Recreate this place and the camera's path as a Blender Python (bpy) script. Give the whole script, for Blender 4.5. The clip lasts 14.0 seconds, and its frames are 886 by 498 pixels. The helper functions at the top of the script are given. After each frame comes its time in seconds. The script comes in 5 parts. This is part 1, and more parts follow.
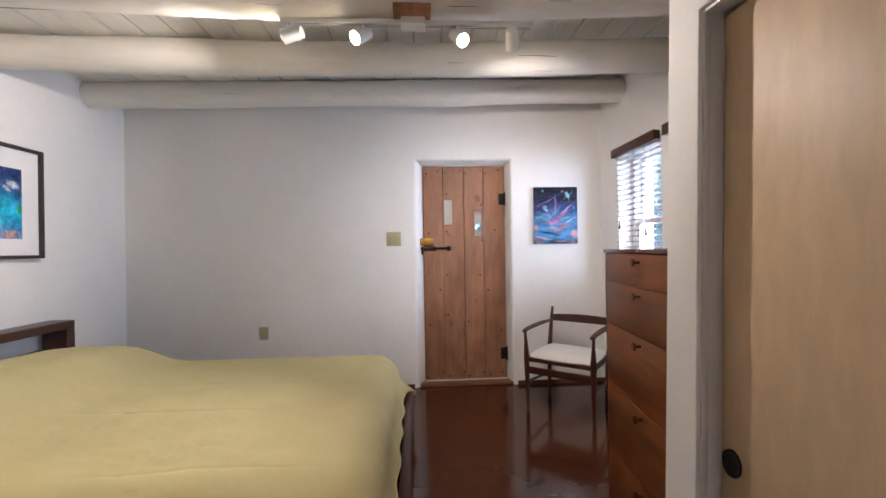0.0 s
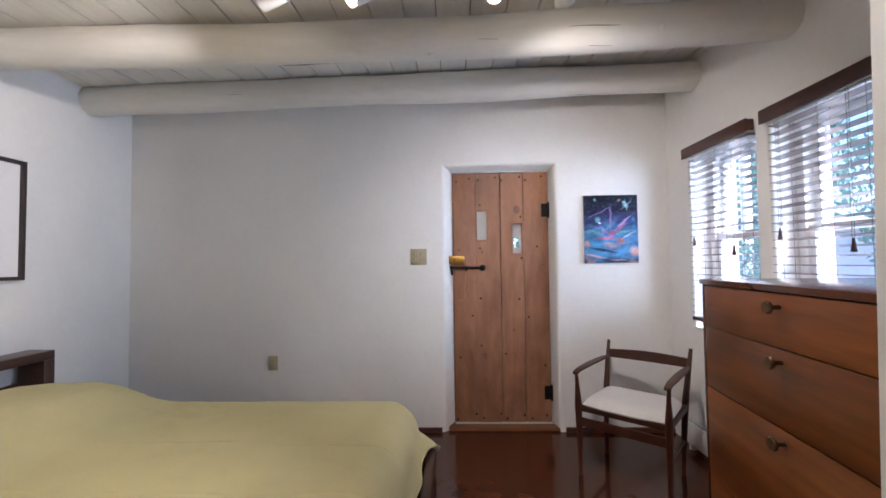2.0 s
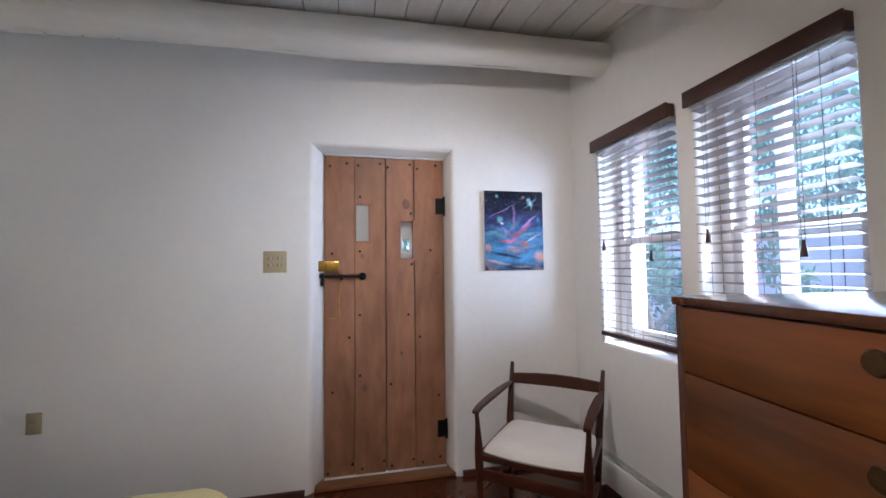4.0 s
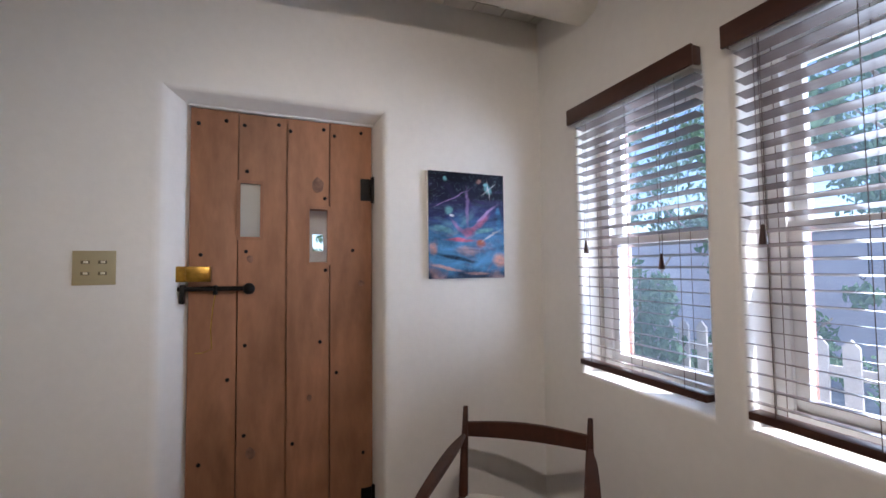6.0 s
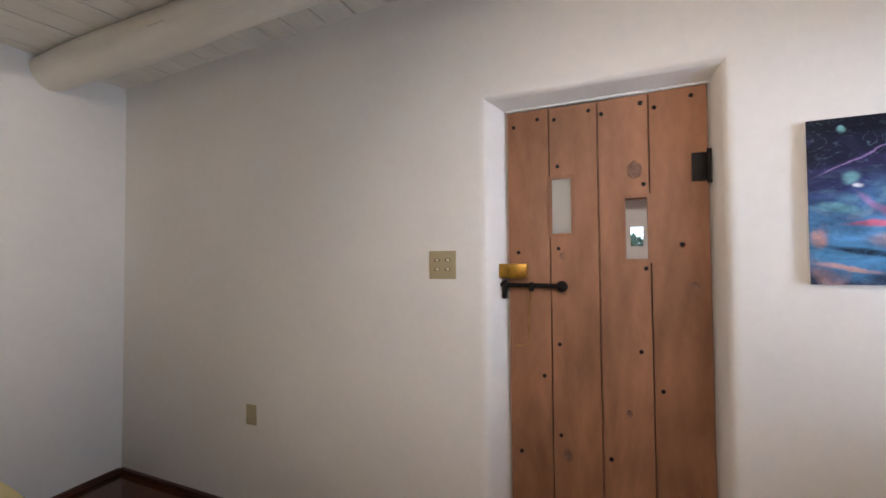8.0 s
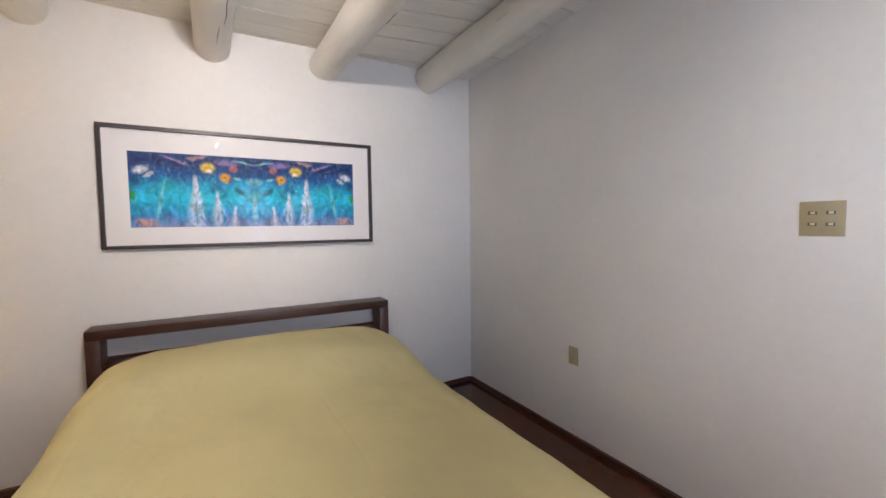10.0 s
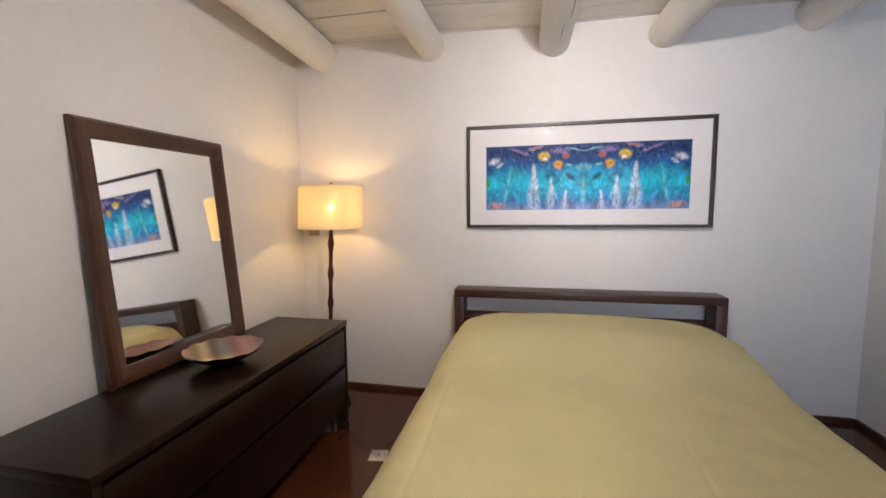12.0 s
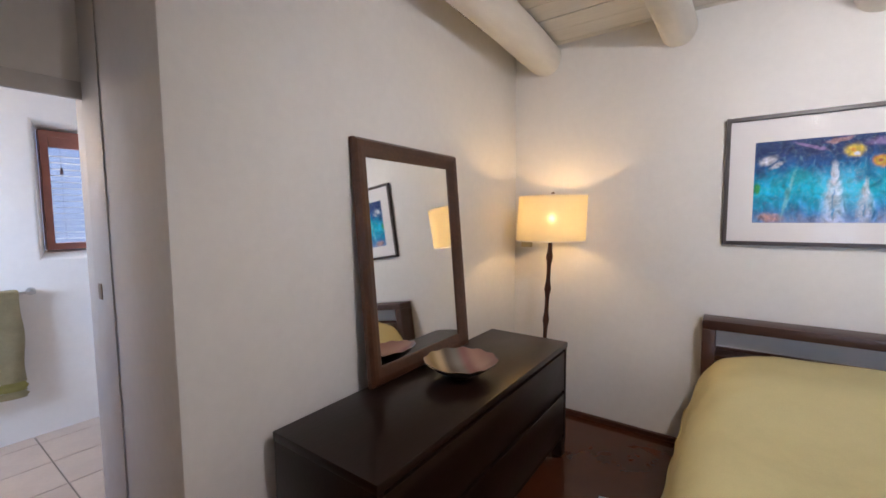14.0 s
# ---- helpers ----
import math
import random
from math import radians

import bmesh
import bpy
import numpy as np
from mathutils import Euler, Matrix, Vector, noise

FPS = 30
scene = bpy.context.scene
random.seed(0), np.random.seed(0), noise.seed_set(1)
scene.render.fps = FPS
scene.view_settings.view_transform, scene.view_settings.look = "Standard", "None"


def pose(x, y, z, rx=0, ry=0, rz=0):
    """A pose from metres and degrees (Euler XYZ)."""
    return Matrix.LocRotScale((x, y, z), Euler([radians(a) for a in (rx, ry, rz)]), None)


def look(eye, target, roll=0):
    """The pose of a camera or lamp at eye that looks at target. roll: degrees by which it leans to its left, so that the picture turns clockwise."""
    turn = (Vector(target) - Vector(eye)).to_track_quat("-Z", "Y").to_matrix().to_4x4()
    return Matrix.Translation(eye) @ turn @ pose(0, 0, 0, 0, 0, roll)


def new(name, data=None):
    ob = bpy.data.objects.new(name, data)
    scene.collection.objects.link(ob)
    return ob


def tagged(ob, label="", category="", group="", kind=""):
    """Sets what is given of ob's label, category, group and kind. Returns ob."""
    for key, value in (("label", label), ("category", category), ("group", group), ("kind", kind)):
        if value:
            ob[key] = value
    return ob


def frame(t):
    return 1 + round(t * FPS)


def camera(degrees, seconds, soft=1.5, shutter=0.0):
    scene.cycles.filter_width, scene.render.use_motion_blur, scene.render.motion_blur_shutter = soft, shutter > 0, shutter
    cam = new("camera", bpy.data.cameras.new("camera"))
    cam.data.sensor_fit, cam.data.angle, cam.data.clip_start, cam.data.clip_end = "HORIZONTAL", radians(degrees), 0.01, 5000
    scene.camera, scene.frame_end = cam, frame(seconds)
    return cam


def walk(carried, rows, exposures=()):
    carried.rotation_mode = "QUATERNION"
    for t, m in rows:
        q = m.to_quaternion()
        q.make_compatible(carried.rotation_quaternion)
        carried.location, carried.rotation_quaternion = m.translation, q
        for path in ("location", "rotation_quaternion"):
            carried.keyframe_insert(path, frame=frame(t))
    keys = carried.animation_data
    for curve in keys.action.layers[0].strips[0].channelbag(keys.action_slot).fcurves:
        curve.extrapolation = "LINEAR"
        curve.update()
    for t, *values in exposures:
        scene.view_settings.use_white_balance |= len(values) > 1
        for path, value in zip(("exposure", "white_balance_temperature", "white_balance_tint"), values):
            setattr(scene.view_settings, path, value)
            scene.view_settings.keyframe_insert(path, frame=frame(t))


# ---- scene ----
cam = camera(94.8, 14.0, soft=1.6)
PATH = [
    (0, (-0.071, -0.002, 1.228), (0.06, 1.994, 1.232), -0.9),
    (0.5, (0.005, 0.137, 1.266), (0.052, 2.136, 1.289), -0.8),
    (1, (0.038, 0.277, 1.268), (0.014, 2.276, 1.306), -0.7),
    (1.5, (0.016, 0.416, 1.274), (-0.049, 2.414, 1.328), -0.7),
    (2, (0.008, 0.503, 1.281), (-0.048, 2.501, 1.35), -0.7),
    (2.5, (0.065, 0.617, 1.276), (0.077, 2.615, 1.363), -0.7),
    (3, (0.144, 0.771, 1.266), (0.278, 2.764, 1.37), -0.7),
    (3.5, (0.152, 0.952, 1.272), (0.442, 2.929, 1.374), -0.7),
    (6, (0.35, 1.821, 1.322), (1.089, 3.677, 1.41), -0.6),
    (6.5, (0.408, 1.947, 1.335), (1.006, 3.853, 1.43), -0.6),
    (7, (0.394, 2.001, 1.344), (0.581, 3.99, 1.439), -0.6),
    (7.5, (0.415, 1.983, 1.341), (0.069, 3.951, 1.435), -0.6),
    (8, (0.431, 1.989, 1.352), (-0.349, 3.829, 1.407), -0.5),
    (8.5, (0.405, 1.98, 1.343), (-0.694, 3.651, 1.359), -0.4),
    (11, (0.319, 1.676, 1.325), (-1.644, 2.012, 1.145), -0.9),
    (11.5, (0.316, 1.68, 1.35), (-1.674, 1.641, 1.157), -0.7),
    (12, (0.326, 1.661, 1.352), (-1.62, 1.244, 1.15), -0.6),
    (12.5, (0.34, 1.613, 1.347), (-1.509, 0.877, 1.149), -0.5),
    (13, (0.332, 1.518, 1.352), (-1.416, 0.566, 1.167), -0.6),
    (13.5, (0.319, 1.39, 1.375), (-1.351, 0.304, 1.199), -0.5),
    (14, (0.283, 1.296, 1.374), (-1.339, 0.136, 1.217), -0.4),
]
# exposure: seconds, stops, kelvin, tint
EXPOSURES = [(0.0, 3.48, 5900, 16), (1.5, 3.36, 5700, 15), (3.5, 3.21, 5600, 14), (6.0, 2.66, 6100, 15), (6.5, 2.6, 6600, 16), (7.5, 2.75, 6750, 17), (8.5, 3.22, 6100, 15), (11.0, 3.32, 5900, 17), (12.5, 3.28, 5850, 17), (14.0, 3.15, 5600, 16)]
# strength of the daylight, the added bathroom fill and lamps: watts, and the glow of the standing lamp's bulb
DAY, BATH_FILL, LAMP_GLOW = 1.9, 1.6, 50.0
# track heads: place along the rail, target, watts, spread in degrees
HEADS = [(-0.605, (-2.45, 2.2, 1.90), 6.5, 84), (-0.30, (-2.0, 0.35, 0.7), 6.9, 138), (0.135, (1.0, 0.45, 0.8), 3.1, 90), (0.39, (0.95, 3.6, 0.80), 6.7, 130)]
walk(cam, [(t, look(e, a, r)) for t, e, a, r in PATH], EXPOSURES)

# ---- sky, sun and daylight ----
world = bpy.data.worlds.new("world")
scene.world = world
world.use_nodes = True
_n = world.node_tree.nodes
sky = _n.new("ShaderNodeTexSky")
sky.sky_type, sky.sun_disc = "NISHITA", False
sky.sun_elevation, sky.sun_rotation = radians(57.5), radians(135)
sky.altitude, sky.dust_density, sky.ozone_density = 2100, 0.3, 3.5
world.node_tree.links.new(sky.outputs[0], _n["Background"].inputs[0])
_n["Background"].inputs[1].default_value = 0.05
sun_data = bpy.data.lights.new("sun", "SUN")
sun_data.energy, sun_data.angle, sun_data.color = 2.0, radians(0.5), (1.0, 0.96, 0.9)
sun = new("sun", sun_data)
sun.matrix_world = look((9, -9, 20), (0, 0, 0))


def area_light(name, m, sx, sy, watts, colour):
    d = bpy.data.lights.new(name, "AREA")
    d.shape, d.size, d.size_y, d.energy, d.color = "RECTANGLE", sx, sy, watts, colour
    ob = new(name, d)
    ob.matrix_world = m
    return ob


# skylight thrown in at both bedroom windows; fill lamp in an added bathroom opening
def opening_light(eye, target, sx, sy, watts, spread):
    ob = area_light("window_daylight", look(eye, target), sx, sy, watts, (0.70, 0.83, 1.0))
    ob.data.spread = radians(spread)


opening_light((1.97, 3.05, 1.46), (0.20, 4.10, 1.05), 0.52, 1.05, DAY * 1.15, 140)
opening_light((2.05, 2.30, 1.46), (-2.4, 3.05, 0.90), 0.56, 1.05, DAY * 0.95, 125)
# unseen fill lamp, added to brighten the bathroom
opening_light((1.60, -1.40, 1.55), (-0.6, -2.4, 0.9), 0.7, 0.9, BATH_FILL, 88)


# ---- materials ----
def mat(name, colour, rough=0.5, metal=0.0, vary=0.12, scale=6.0, fine=60.0, bump=0.1, bump_scale=80.0, stretch=(1, 1, 1),
        rough_vary=0.1, random_vary=0.0, coat=0.0, coarse_bump=0.0, coarse_scale=3.0, spec=0.5):
    """A surface with colour variation at two scales, uneven gloss and fine relief, in object space."""
    m = bpy.data.materials.new(name)
    m.use_nodes = True
    t = m.node_tree
    b = t.nodes["Principled BSDF"]

    def node(kind, **v):
        n = t.nodes.new(kind)
        for k, val in v.items():
            n.inputs[k].default_value = val
        return n
    tc = t.nodes.new("ShaderNodeTexCoord")
    mp = node("ShaderNodeMapping", Scale=stretch)
    t.links.new(tc.outputs["Object"], mp.inputs["Vector"])
    n1 = node("ShaderNodeTexNoise", Scale=scale, Detail=4.0, Roughness=0.6)
    n2 = node("ShaderNodeTexNoise", Scale=fine, Detail=3.0, Roughness=0.6)
    for n in (n1, n2):
        t.links.new(mp.outputs[0], n.inputs["Vector"])
    r1 = t.nodes.new("ShaderNodeValToRGB")
    lo, hi = [c * (1 - vary) for c in colour], [min(1, c * (1 + vary)) for c in colour]
    r1.color_ramp.elements[0].position, r1.color_ramp.elements[1].position = 0.3, 0.7
    r1.color_ramp.elements[0].color, r1.color_ramp.elements[1].color = (*lo, 1), (*hi, 1)
    t.links.new(n1.outputs["Fac"], r1.inputs[0])
    mr = node("ShaderNodeMapRange", **{"From Min": 0.25, "From Max": 0.75, "To Min": 1 - vary * 0.6, "To Max": 1 + vary * 0.6})
    t.links.new(n2.outputs["Fac"], mr.inputs["Value"])
    last = mr.outputs[0]
    if random_vary:
        oi = t.nodes.new("ShaderNodeObjectInfo")
        rr = node("ShaderNodeMapRange", **{"To Min": 1 - random_vary, "To Max": 1 + random_vary})
        t.links.new(oi.outputs["Random"], rr.inputs["Value"])
        mm = t.nodes.new("ShaderNodeMath")
        mm.operation = "MULTIPLY"
        t.links.new(last, mm.inputs[0])
        t.links.new(rr.outputs[0], mm.inputs[1])
        last = mm.outputs[0]
    vm = t.nodes.new("ShaderNodeVectorMath")
    vm.operation = "SCALE"
    t.links.new(r1.outputs[0], vm.inputs[0])
    t.links.new(last, vm.inputs["Scale"])
    t.links.new(vm.outputs[0], b.inputs["Base Color"])
    rg = node("ShaderNodeMapRange", **{"To Min": max(0.02, rough - rough_vary), "To Max": min(1, rough + rough_vary)})
    t.links.new(n1.outputs["Fac"], rg.inputs["Value"])
    t.links.new(rg.outputs[0], b.inputs["Roughness"])
    b.inputs["Metallic"].default_value = metal
    b.inputs["Coat Weight"].default_value = coat
    b.inputs["Specular IOR Level"].default_value = spec
    if bump:
        n3 = node("ShaderNodeTexNoise", Scale=bump_scale, Detail=3.0)
        t.links.new(mp.outputs[0], n3.inputs["Vector"])
        bn = node("ShaderNodeBump", Strength=bump, Distance=0.01)
        t.links.new(n3.outputs["Fac"], bn.inputs["Height"])
        if coarse_bump:
            n4 = node("ShaderNodeTexNoise", Scale=coarse_scale, Detail=2.0)
            t.links.new(tc.outputs["Object"], n4.inputs["Vector"])
            b2 = node("ShaderNodeBump", Strength=coarse_bump, Distance=0.06)
            t.links.new(n4.outputs["Fac"], b2.inputs["Height"])
            t.links.new(b2.outputs[0], bn.inputs["Normal"])
        t.links.new(bn.outputs[0], b.inputs["Normal"])
    return m


def emitter(name, colour, strength):
    m = bpy.data.materials.new(name)
    m.use_nodes = True
    b = m.node_tree.nodes["Principled BSDF"]
    b.inputs["Base Color"].default_value = (*colour, 1)
    b.inputs["Emission Color"].default_value = (*colour, 1)
    b.inputs["Emission Strength"].default_value = strength
    return m


def clear_glass(name, rough=0.0, tint=(1, 1, 1), facing=0.035, haze=0.0):
    """A thin pane: mostly see-through, with a mirror image that grows towards grazing angles, and a blue haze put in as
    translucent colour.
    """
    m = bpy.data.materials.new(name)
    m.use_nodes = True
    t = m.node_tree
    out = t.nodes["Material Output"]
    t.nodes.remove(t.nodes["Principled BSDF"])
    tr, gl, mx, lw = (t.nodes.new(k) for k in ("ShaderNodeBsdfTransparent", "ShaderNodeBsdfGlossy", "ShaderNodeMixShader", "ShaderNodeLayerWeight"))
    pw, ma = t.nodes.new("ShaderNodeMath"), t.nodes.new("ShaderNodeMath")
    pw.operation, ma.operation = "POWER", "MULTIPLY_ADD"
    pw.inputs[1].default_value, ma.inputs[1].default_value, ma.inputs[2].default_value = 5.0, 0.85, facing
    tr.inputs[0].default_value = (*tint, 1)
    gl.inputs["Roughness"].default_value = rough
    t.links.new(lw.outputs["Facing"], pw.inputs[0])
    t.links.new(pw.outputs[0], ma.inputs[0])
    t.links.new(ma.outputs[0], mx.inputs[0])
    t.links.new(tr.outputs[0], mx.inputs[1])
    t.links.new(gl.outputs[0], mx.inputs[2])
    t.links.new(mx.outputs[0], out.inputs[0])
    if haze:
        tl, md = t.nodes.new("ShaderNodeBsdfTranslucent"), t.nodes.new("ShaderNodeMixShader")
        tl.inputs[0].default_value = (0.62, 0.79, 1.0, 1)
        md.inputs[0].default_value = haze
        t.links.new(mx.outputs[0], md.inputs[1])
        t.links.new(tl.outputs[0], md.inputs[2])
        t.links.new(md.outputs[0], out.inputs[0])
    return m


def thin_cloth(name, colour, through_it):
    """Cloth that lets light through: diffuse in front, translucent behind."""
    m = mat(name, colour, 0.9, bump=0.15, bump_scale=400, vary=0.05, spec=0.1)
    t = m.node_tree
    b, out = t.nodes["Principled BSDF"], t.nodes["Material Output"]
    tl, mx = t.nodes.new("ShaderNodeBsdfTranslucent"), t.nodes.new("ShaderNodeMixShader")
    tl.inputs[0].default_value = (*colour, 1)
    mx.inputs[0].default_value = through_it
    t.links.new(b.outputs[0], mx.inputs[1])
    t.links.new(tl.outputs[0], mx.inputs[2])
    t.links.new(mx.outputs[0], out.inputs[0])
    return m


PLASTER = mat("plaster", (0.815, 0.79, 0.755), 0.75, vary=0.032, scale=1.6, fine=25, bump=0.08, bump_scale=28, coarse_bump=0.12, coarse_scale=2.5, spec=0.3)
PAINTED_LOG = mat("painted_log", (0.79, 0.755, 0.69), 0.55, vary=0.06, scale=4, fine=30, bump=0.3, bump_scale=14, stretch=(0.25, 1, 1), coarse_bump=0.2, coarse_scale=5, spec=0.35)
PAINTED_PLANK = mat("painted_plank", (0.77, 0.74, 0.68), 0.6, vary=0.06, scale=5, fine=40, bump=0.2, bump_scale=30, stretch=(1, 0.15, 1))
FLOOR = mat("stained_floor", (0.076, 0.0215, 0.008), 0.13, vary=0.16, scale=1.3, fine=9, bump=0.012, bump_scale=18, rough_vary=0.04)
DARK_TRIM = mat("dark_trim", (0.06, 0.022, 0.014), 0.4, vary=0.2, scale=5, stretch=(0.3, 0.3, 1))
DOOR_WOOD = mat("door_pine", (0.295, 0.140, 0.077), 0.55, vary=0.30, scale=2.6, fine=11, bump=0.2, bump_scale=14, stretch=(1.7, 1, 0.55), random_vary=0.12, rough_vary=0.2, spec=0.35, coarse_bump=0.05, coarse_scale=6)
THRESHOLD = mat("threshold_oak", (0.20, 0.085, 0.035), 0.4, vary=0.25, scale=6, stretch=(0.2, 2, 2))
CHERRY = mat("cherry_wood", (0.20, 0.058, 0.0108), 0.33, vary=0.50, scale=3.4, fine=22, bump=0.05, bump_scale=30, stretch=(1, 0.16, 1.6), random_vary=0.12)
CHERRY_EDGE = mat("cherry_edge", (0.10, 0.03, 0.012), 0.17, rough_vary=0.04, vary=0.2, scale=6)
WALNUT = mat("teak_brown", (0.052, 0.0140, 0.0062), 0.46, spec=0.35, vary=0.3, scale=8, fine=50, stretch=(1, 1, 0.4), bump=0.05)
ESPRESSO = mat("espresso_wood", (0.013, 0.0054, 0.0036), 0.33, vary=0.25, scale=6, fine=60, stretch=(0.25, 1, 1), bump=0.04, rough_vary=0.06, spec=0.28)
HEADBOARD = mat("headboard_wood", (0.056, 0.022, 0.013), 0.4, vary=0.22, scale=6, fine=60, stretch=(1, 0.2, 1), bump=0.05)
MIRROR_FRAME = mat("mirror_frame_wood", (0.07, 0.028, 0.013), 0.33, vary=0.3, scale=10, fine=80, stretch=(1, 1, 1), bump=0.06)
PICTURE_FRAME = mat("picture_frame_dark", (0.035, 0.022, 0.018), 0.4, vary=0.2, scale=12)
MAT_BOARD = mat("mat_board", (0.80, 0.77, 0.76), 0.85, vary=0.01, bump=0.02)
DUVET = mat("duvet_cotton", (0.64, 0.56, 0.29), 0.82, vary=0.05, scale=3, fine=200, bump=0.10, bump_scale=260, coarse_bump=0.12, coarse_scale=9, spec=0.2)
CUSHION = mat("cream_upholstery", (0.72, 0.68, 0.63), 0.9, vary=0.04, bump=0.15, bump_scale=300, spec=0.2)
BEIGE_PLASTIC = mat("beige_plastic", (0.42, 0.36, 0.22), 0.4, vary=0.03, bump=0.0)
BRASS = mat("old_brass", (0.44, 0.27, 0.06), 0.32, metal=1.0, vary=0.25, scale=40, bump=0.1)
AGED_BRASS = mat("aged_brass", (0.15, 0.09, 0.045), 0.35, metal=1.0, vary=0.2, scale=40, bump=0.05)
IRON = mat("black_iron", (0.008, 0.0065, 0.006), 0.5, spec=0.2, metal=0.0, vary=0.3, scale=40, bump=0.15)
STEEL = mat("brushed_steel", (0.55, 0.55, 0.54), 0.3, metal=1.0, vary=0.1, scale=30, bump=0.03)
WHITE_METAL = mat("white_enamel", (0.78, 0.77, 0.74), 0.35, vary=0.03, bump=0.0)
WHITE_WOOD = mat("white_painted_wood", (0.72, 0.72, 0.72), 0.5, vary=0.04, bump=0.06)
GREY_TRIM = mat("grey_white_trim", (0.60, 0.58, 0.56), 0.5, vary=0.04, bump=0.05)
FENCE_PAINT = mat("weathered_white_paint", (0.42, 0.41, 0.42), 0.7, vary=0.15, scale=6, bump=0.2, bump_scale=30)
RED_FRAME = mat("red_painted_wood", (0.30, 0.12, 0.085), 0.55, vary=0.15, bump=0.1)
CLOSET_PANEL = mat("closet_door_birch", (0.55, 0.395, 0.24), 0.5, vary=0.15, scale=1.5, fine=18, bump=0.03, stretch=(1, 1.5, 0.4))
BLIND = mat("blind_wood", (0.15, 0.11, 0.105), 0.32, vary=0.15, scale=8, stretch=(1, 0.2, 1), bump=0.03, rough_vary=0.04, coat=0.35)
VALANCE = mat("valance_wood", (0.058, 0.020, 0.013), 0.4, vary=0.2, scale=8, stretch=(1, 0.2, 1), bump=0.04)
CORD = mat("cord", (0.10, 0.07, 0.055), 0.8, vary=0.1, bump=0.0)
SHADE = thin_cloth("lampshade_linen", (0.86, 0.78, 0.56), 0.42)
_t = SHADE.node_tree
_o = _t.nodes["Material Output"]
_s = _o.inputs[0].links[0].from_socket
_m, _c = _t.nodes.new("ShaderNodeMixShader"), _t.nodes.new("ShaderNodeBsdfTransparent")
_m.inputs[0].default_value = 0.13
_t.links.new(_s, _m.inputs[1])
_t.links.new(_c.outputs[0], _m.inputs[2])
_t.links.new(_m.outputs[0], _o.inputs[0])
BULB_COVER = emitter("lit_bulb", (1.0, 0.82, 0.56), 11.0)
LAMP_BULB = emitter("lit_lamp_bulb", (1.0, 0.635, 0.25), LAMP_GLOW)
# a little blue haze is mixed into the glass to veil the view outside
PANE = clear_glass("window_glass", haze=0.028)
PICTURE_GLASS = clear_glass("picture_glass", 0.0, facing=0.008)
MIRROR = mat("mirror_silver", (0.88, 0.89, 0.88), 0.03, metal=1.0, vary=0.0, bump=0.0, rough_vary=0.0)
FROSTED = thin_cloth("frosted_pane", (0.66, 0.63, 0.57), 0.5)
ADOBE = mat("adobe_stucco", (0.33, 0.34, 0.41), 0.9, vary=0.1, scale=1.5, bump=0.3, bump_scale=20)
GREY_STUCCO = mat("grey_stucco", (0.20, 0.22, 0.27), 0.9, vary=0.1, scale=1.5, bump=0.3, bump_scale=20)
KNOT = mat("wood_knot", (0.195, 0.100, 0.066), 0.65, vary=0.4, scale=40, bump=0.2)
TOGGLE = mat("ivory_toggle", (0.70, 0.66, 0.52), 0.35, vary=0.03, bump=0.0)
# dark brown that stands in for the shadows round the switch toggles
TOGGLE_SHADOW = mat("toggle_shadow", (0.16, 0.13, 0.075), 0.6, vary=0.1, bump=0.0)
GRAVEL = mat("garden_gravel", (0.52, 0.49, 0.45), 0.95, vary=0.3, scale=3, fine=40, bump=0.6, bump_scale=40)
LEAF = thin_cloth("leaf_green", (0.10, 0.18, 0.12), 0.5)
BARK = mat("bark", (0.26, 0.23, 0.20), 0.9, vary=0.3, scale=8, bump=0.6, bump_scale=20)
TILE = mat("bath_tile", (0.52, 0.43, 0.36), 0.45, vary=0.07, scale=6, bump=0.05, random_vary=0.05)
GROUT = mat("tile_grout", (0.23, 0.20, 0.17), 0.9, vary=0.1, scale=20)
TOWEL = mat("towel_terry", (0.44, 0.37, 0.21), 0.95, vary=0.12, scale=12, fine=200, bump=0.8, bump_scale=220, spec=0.1)
TOWEL_BAND = mat("towel_band", (0.36, 0.31, 0.10), 0.9, vary=0.1, bump=0.4, bump_scale=120, spec=0.1)
ROOFING = mat("roof_gravel", (0.3, 0.27, 0.24), 0.95, vary=0.2)
CRACK = mat("drying_crack", (0.12, 0.105, 0.09), 0.9, vary=0.2, bump=0.0)
BLACK = mat("dark_recess", (0.02, 0.017, 0.015), 0.8, vary=0.1, bump=0.0)


# ---- building blocks ----
ORIGIN = {}


def thing(name, at=(0, 0, 0), label="", category="", group="", kind=""):
    ob = new(name)
    ob.empty_display_size = 0.05
    ob.location = at
    ORIGIN[ob.name] = Vector(at)
    return tagged(ob, label, category, group, kind)


def smooth(me, angle=40):
    me.polygons.foreach_set("use_smooth", [True] * len(me.polygons))
    me.set_sharp_from_angle(angle=radians(angle))


def part(name, bm, material, parent, label=""):
    """Links a bmesh in world coordinates as one mesh object under a thing or a part."""
    o = ORIGIN[parent.name]
    bmesh.ops.translate(bm, verts=bm.verts, vec=-o)
    bmesh.ops.recalc_face_normals(bm, faces=bm.faces)
    me = bpy.data.meshes.new(name)
    bm.to_mesh(me)
    bm.free()
    me.materials.append(material)
    smooth(me)
    ob = new(name, me)
    ob.parent = parent
    ORIGIN[ob.name] = o
    return tagged(ob, label)


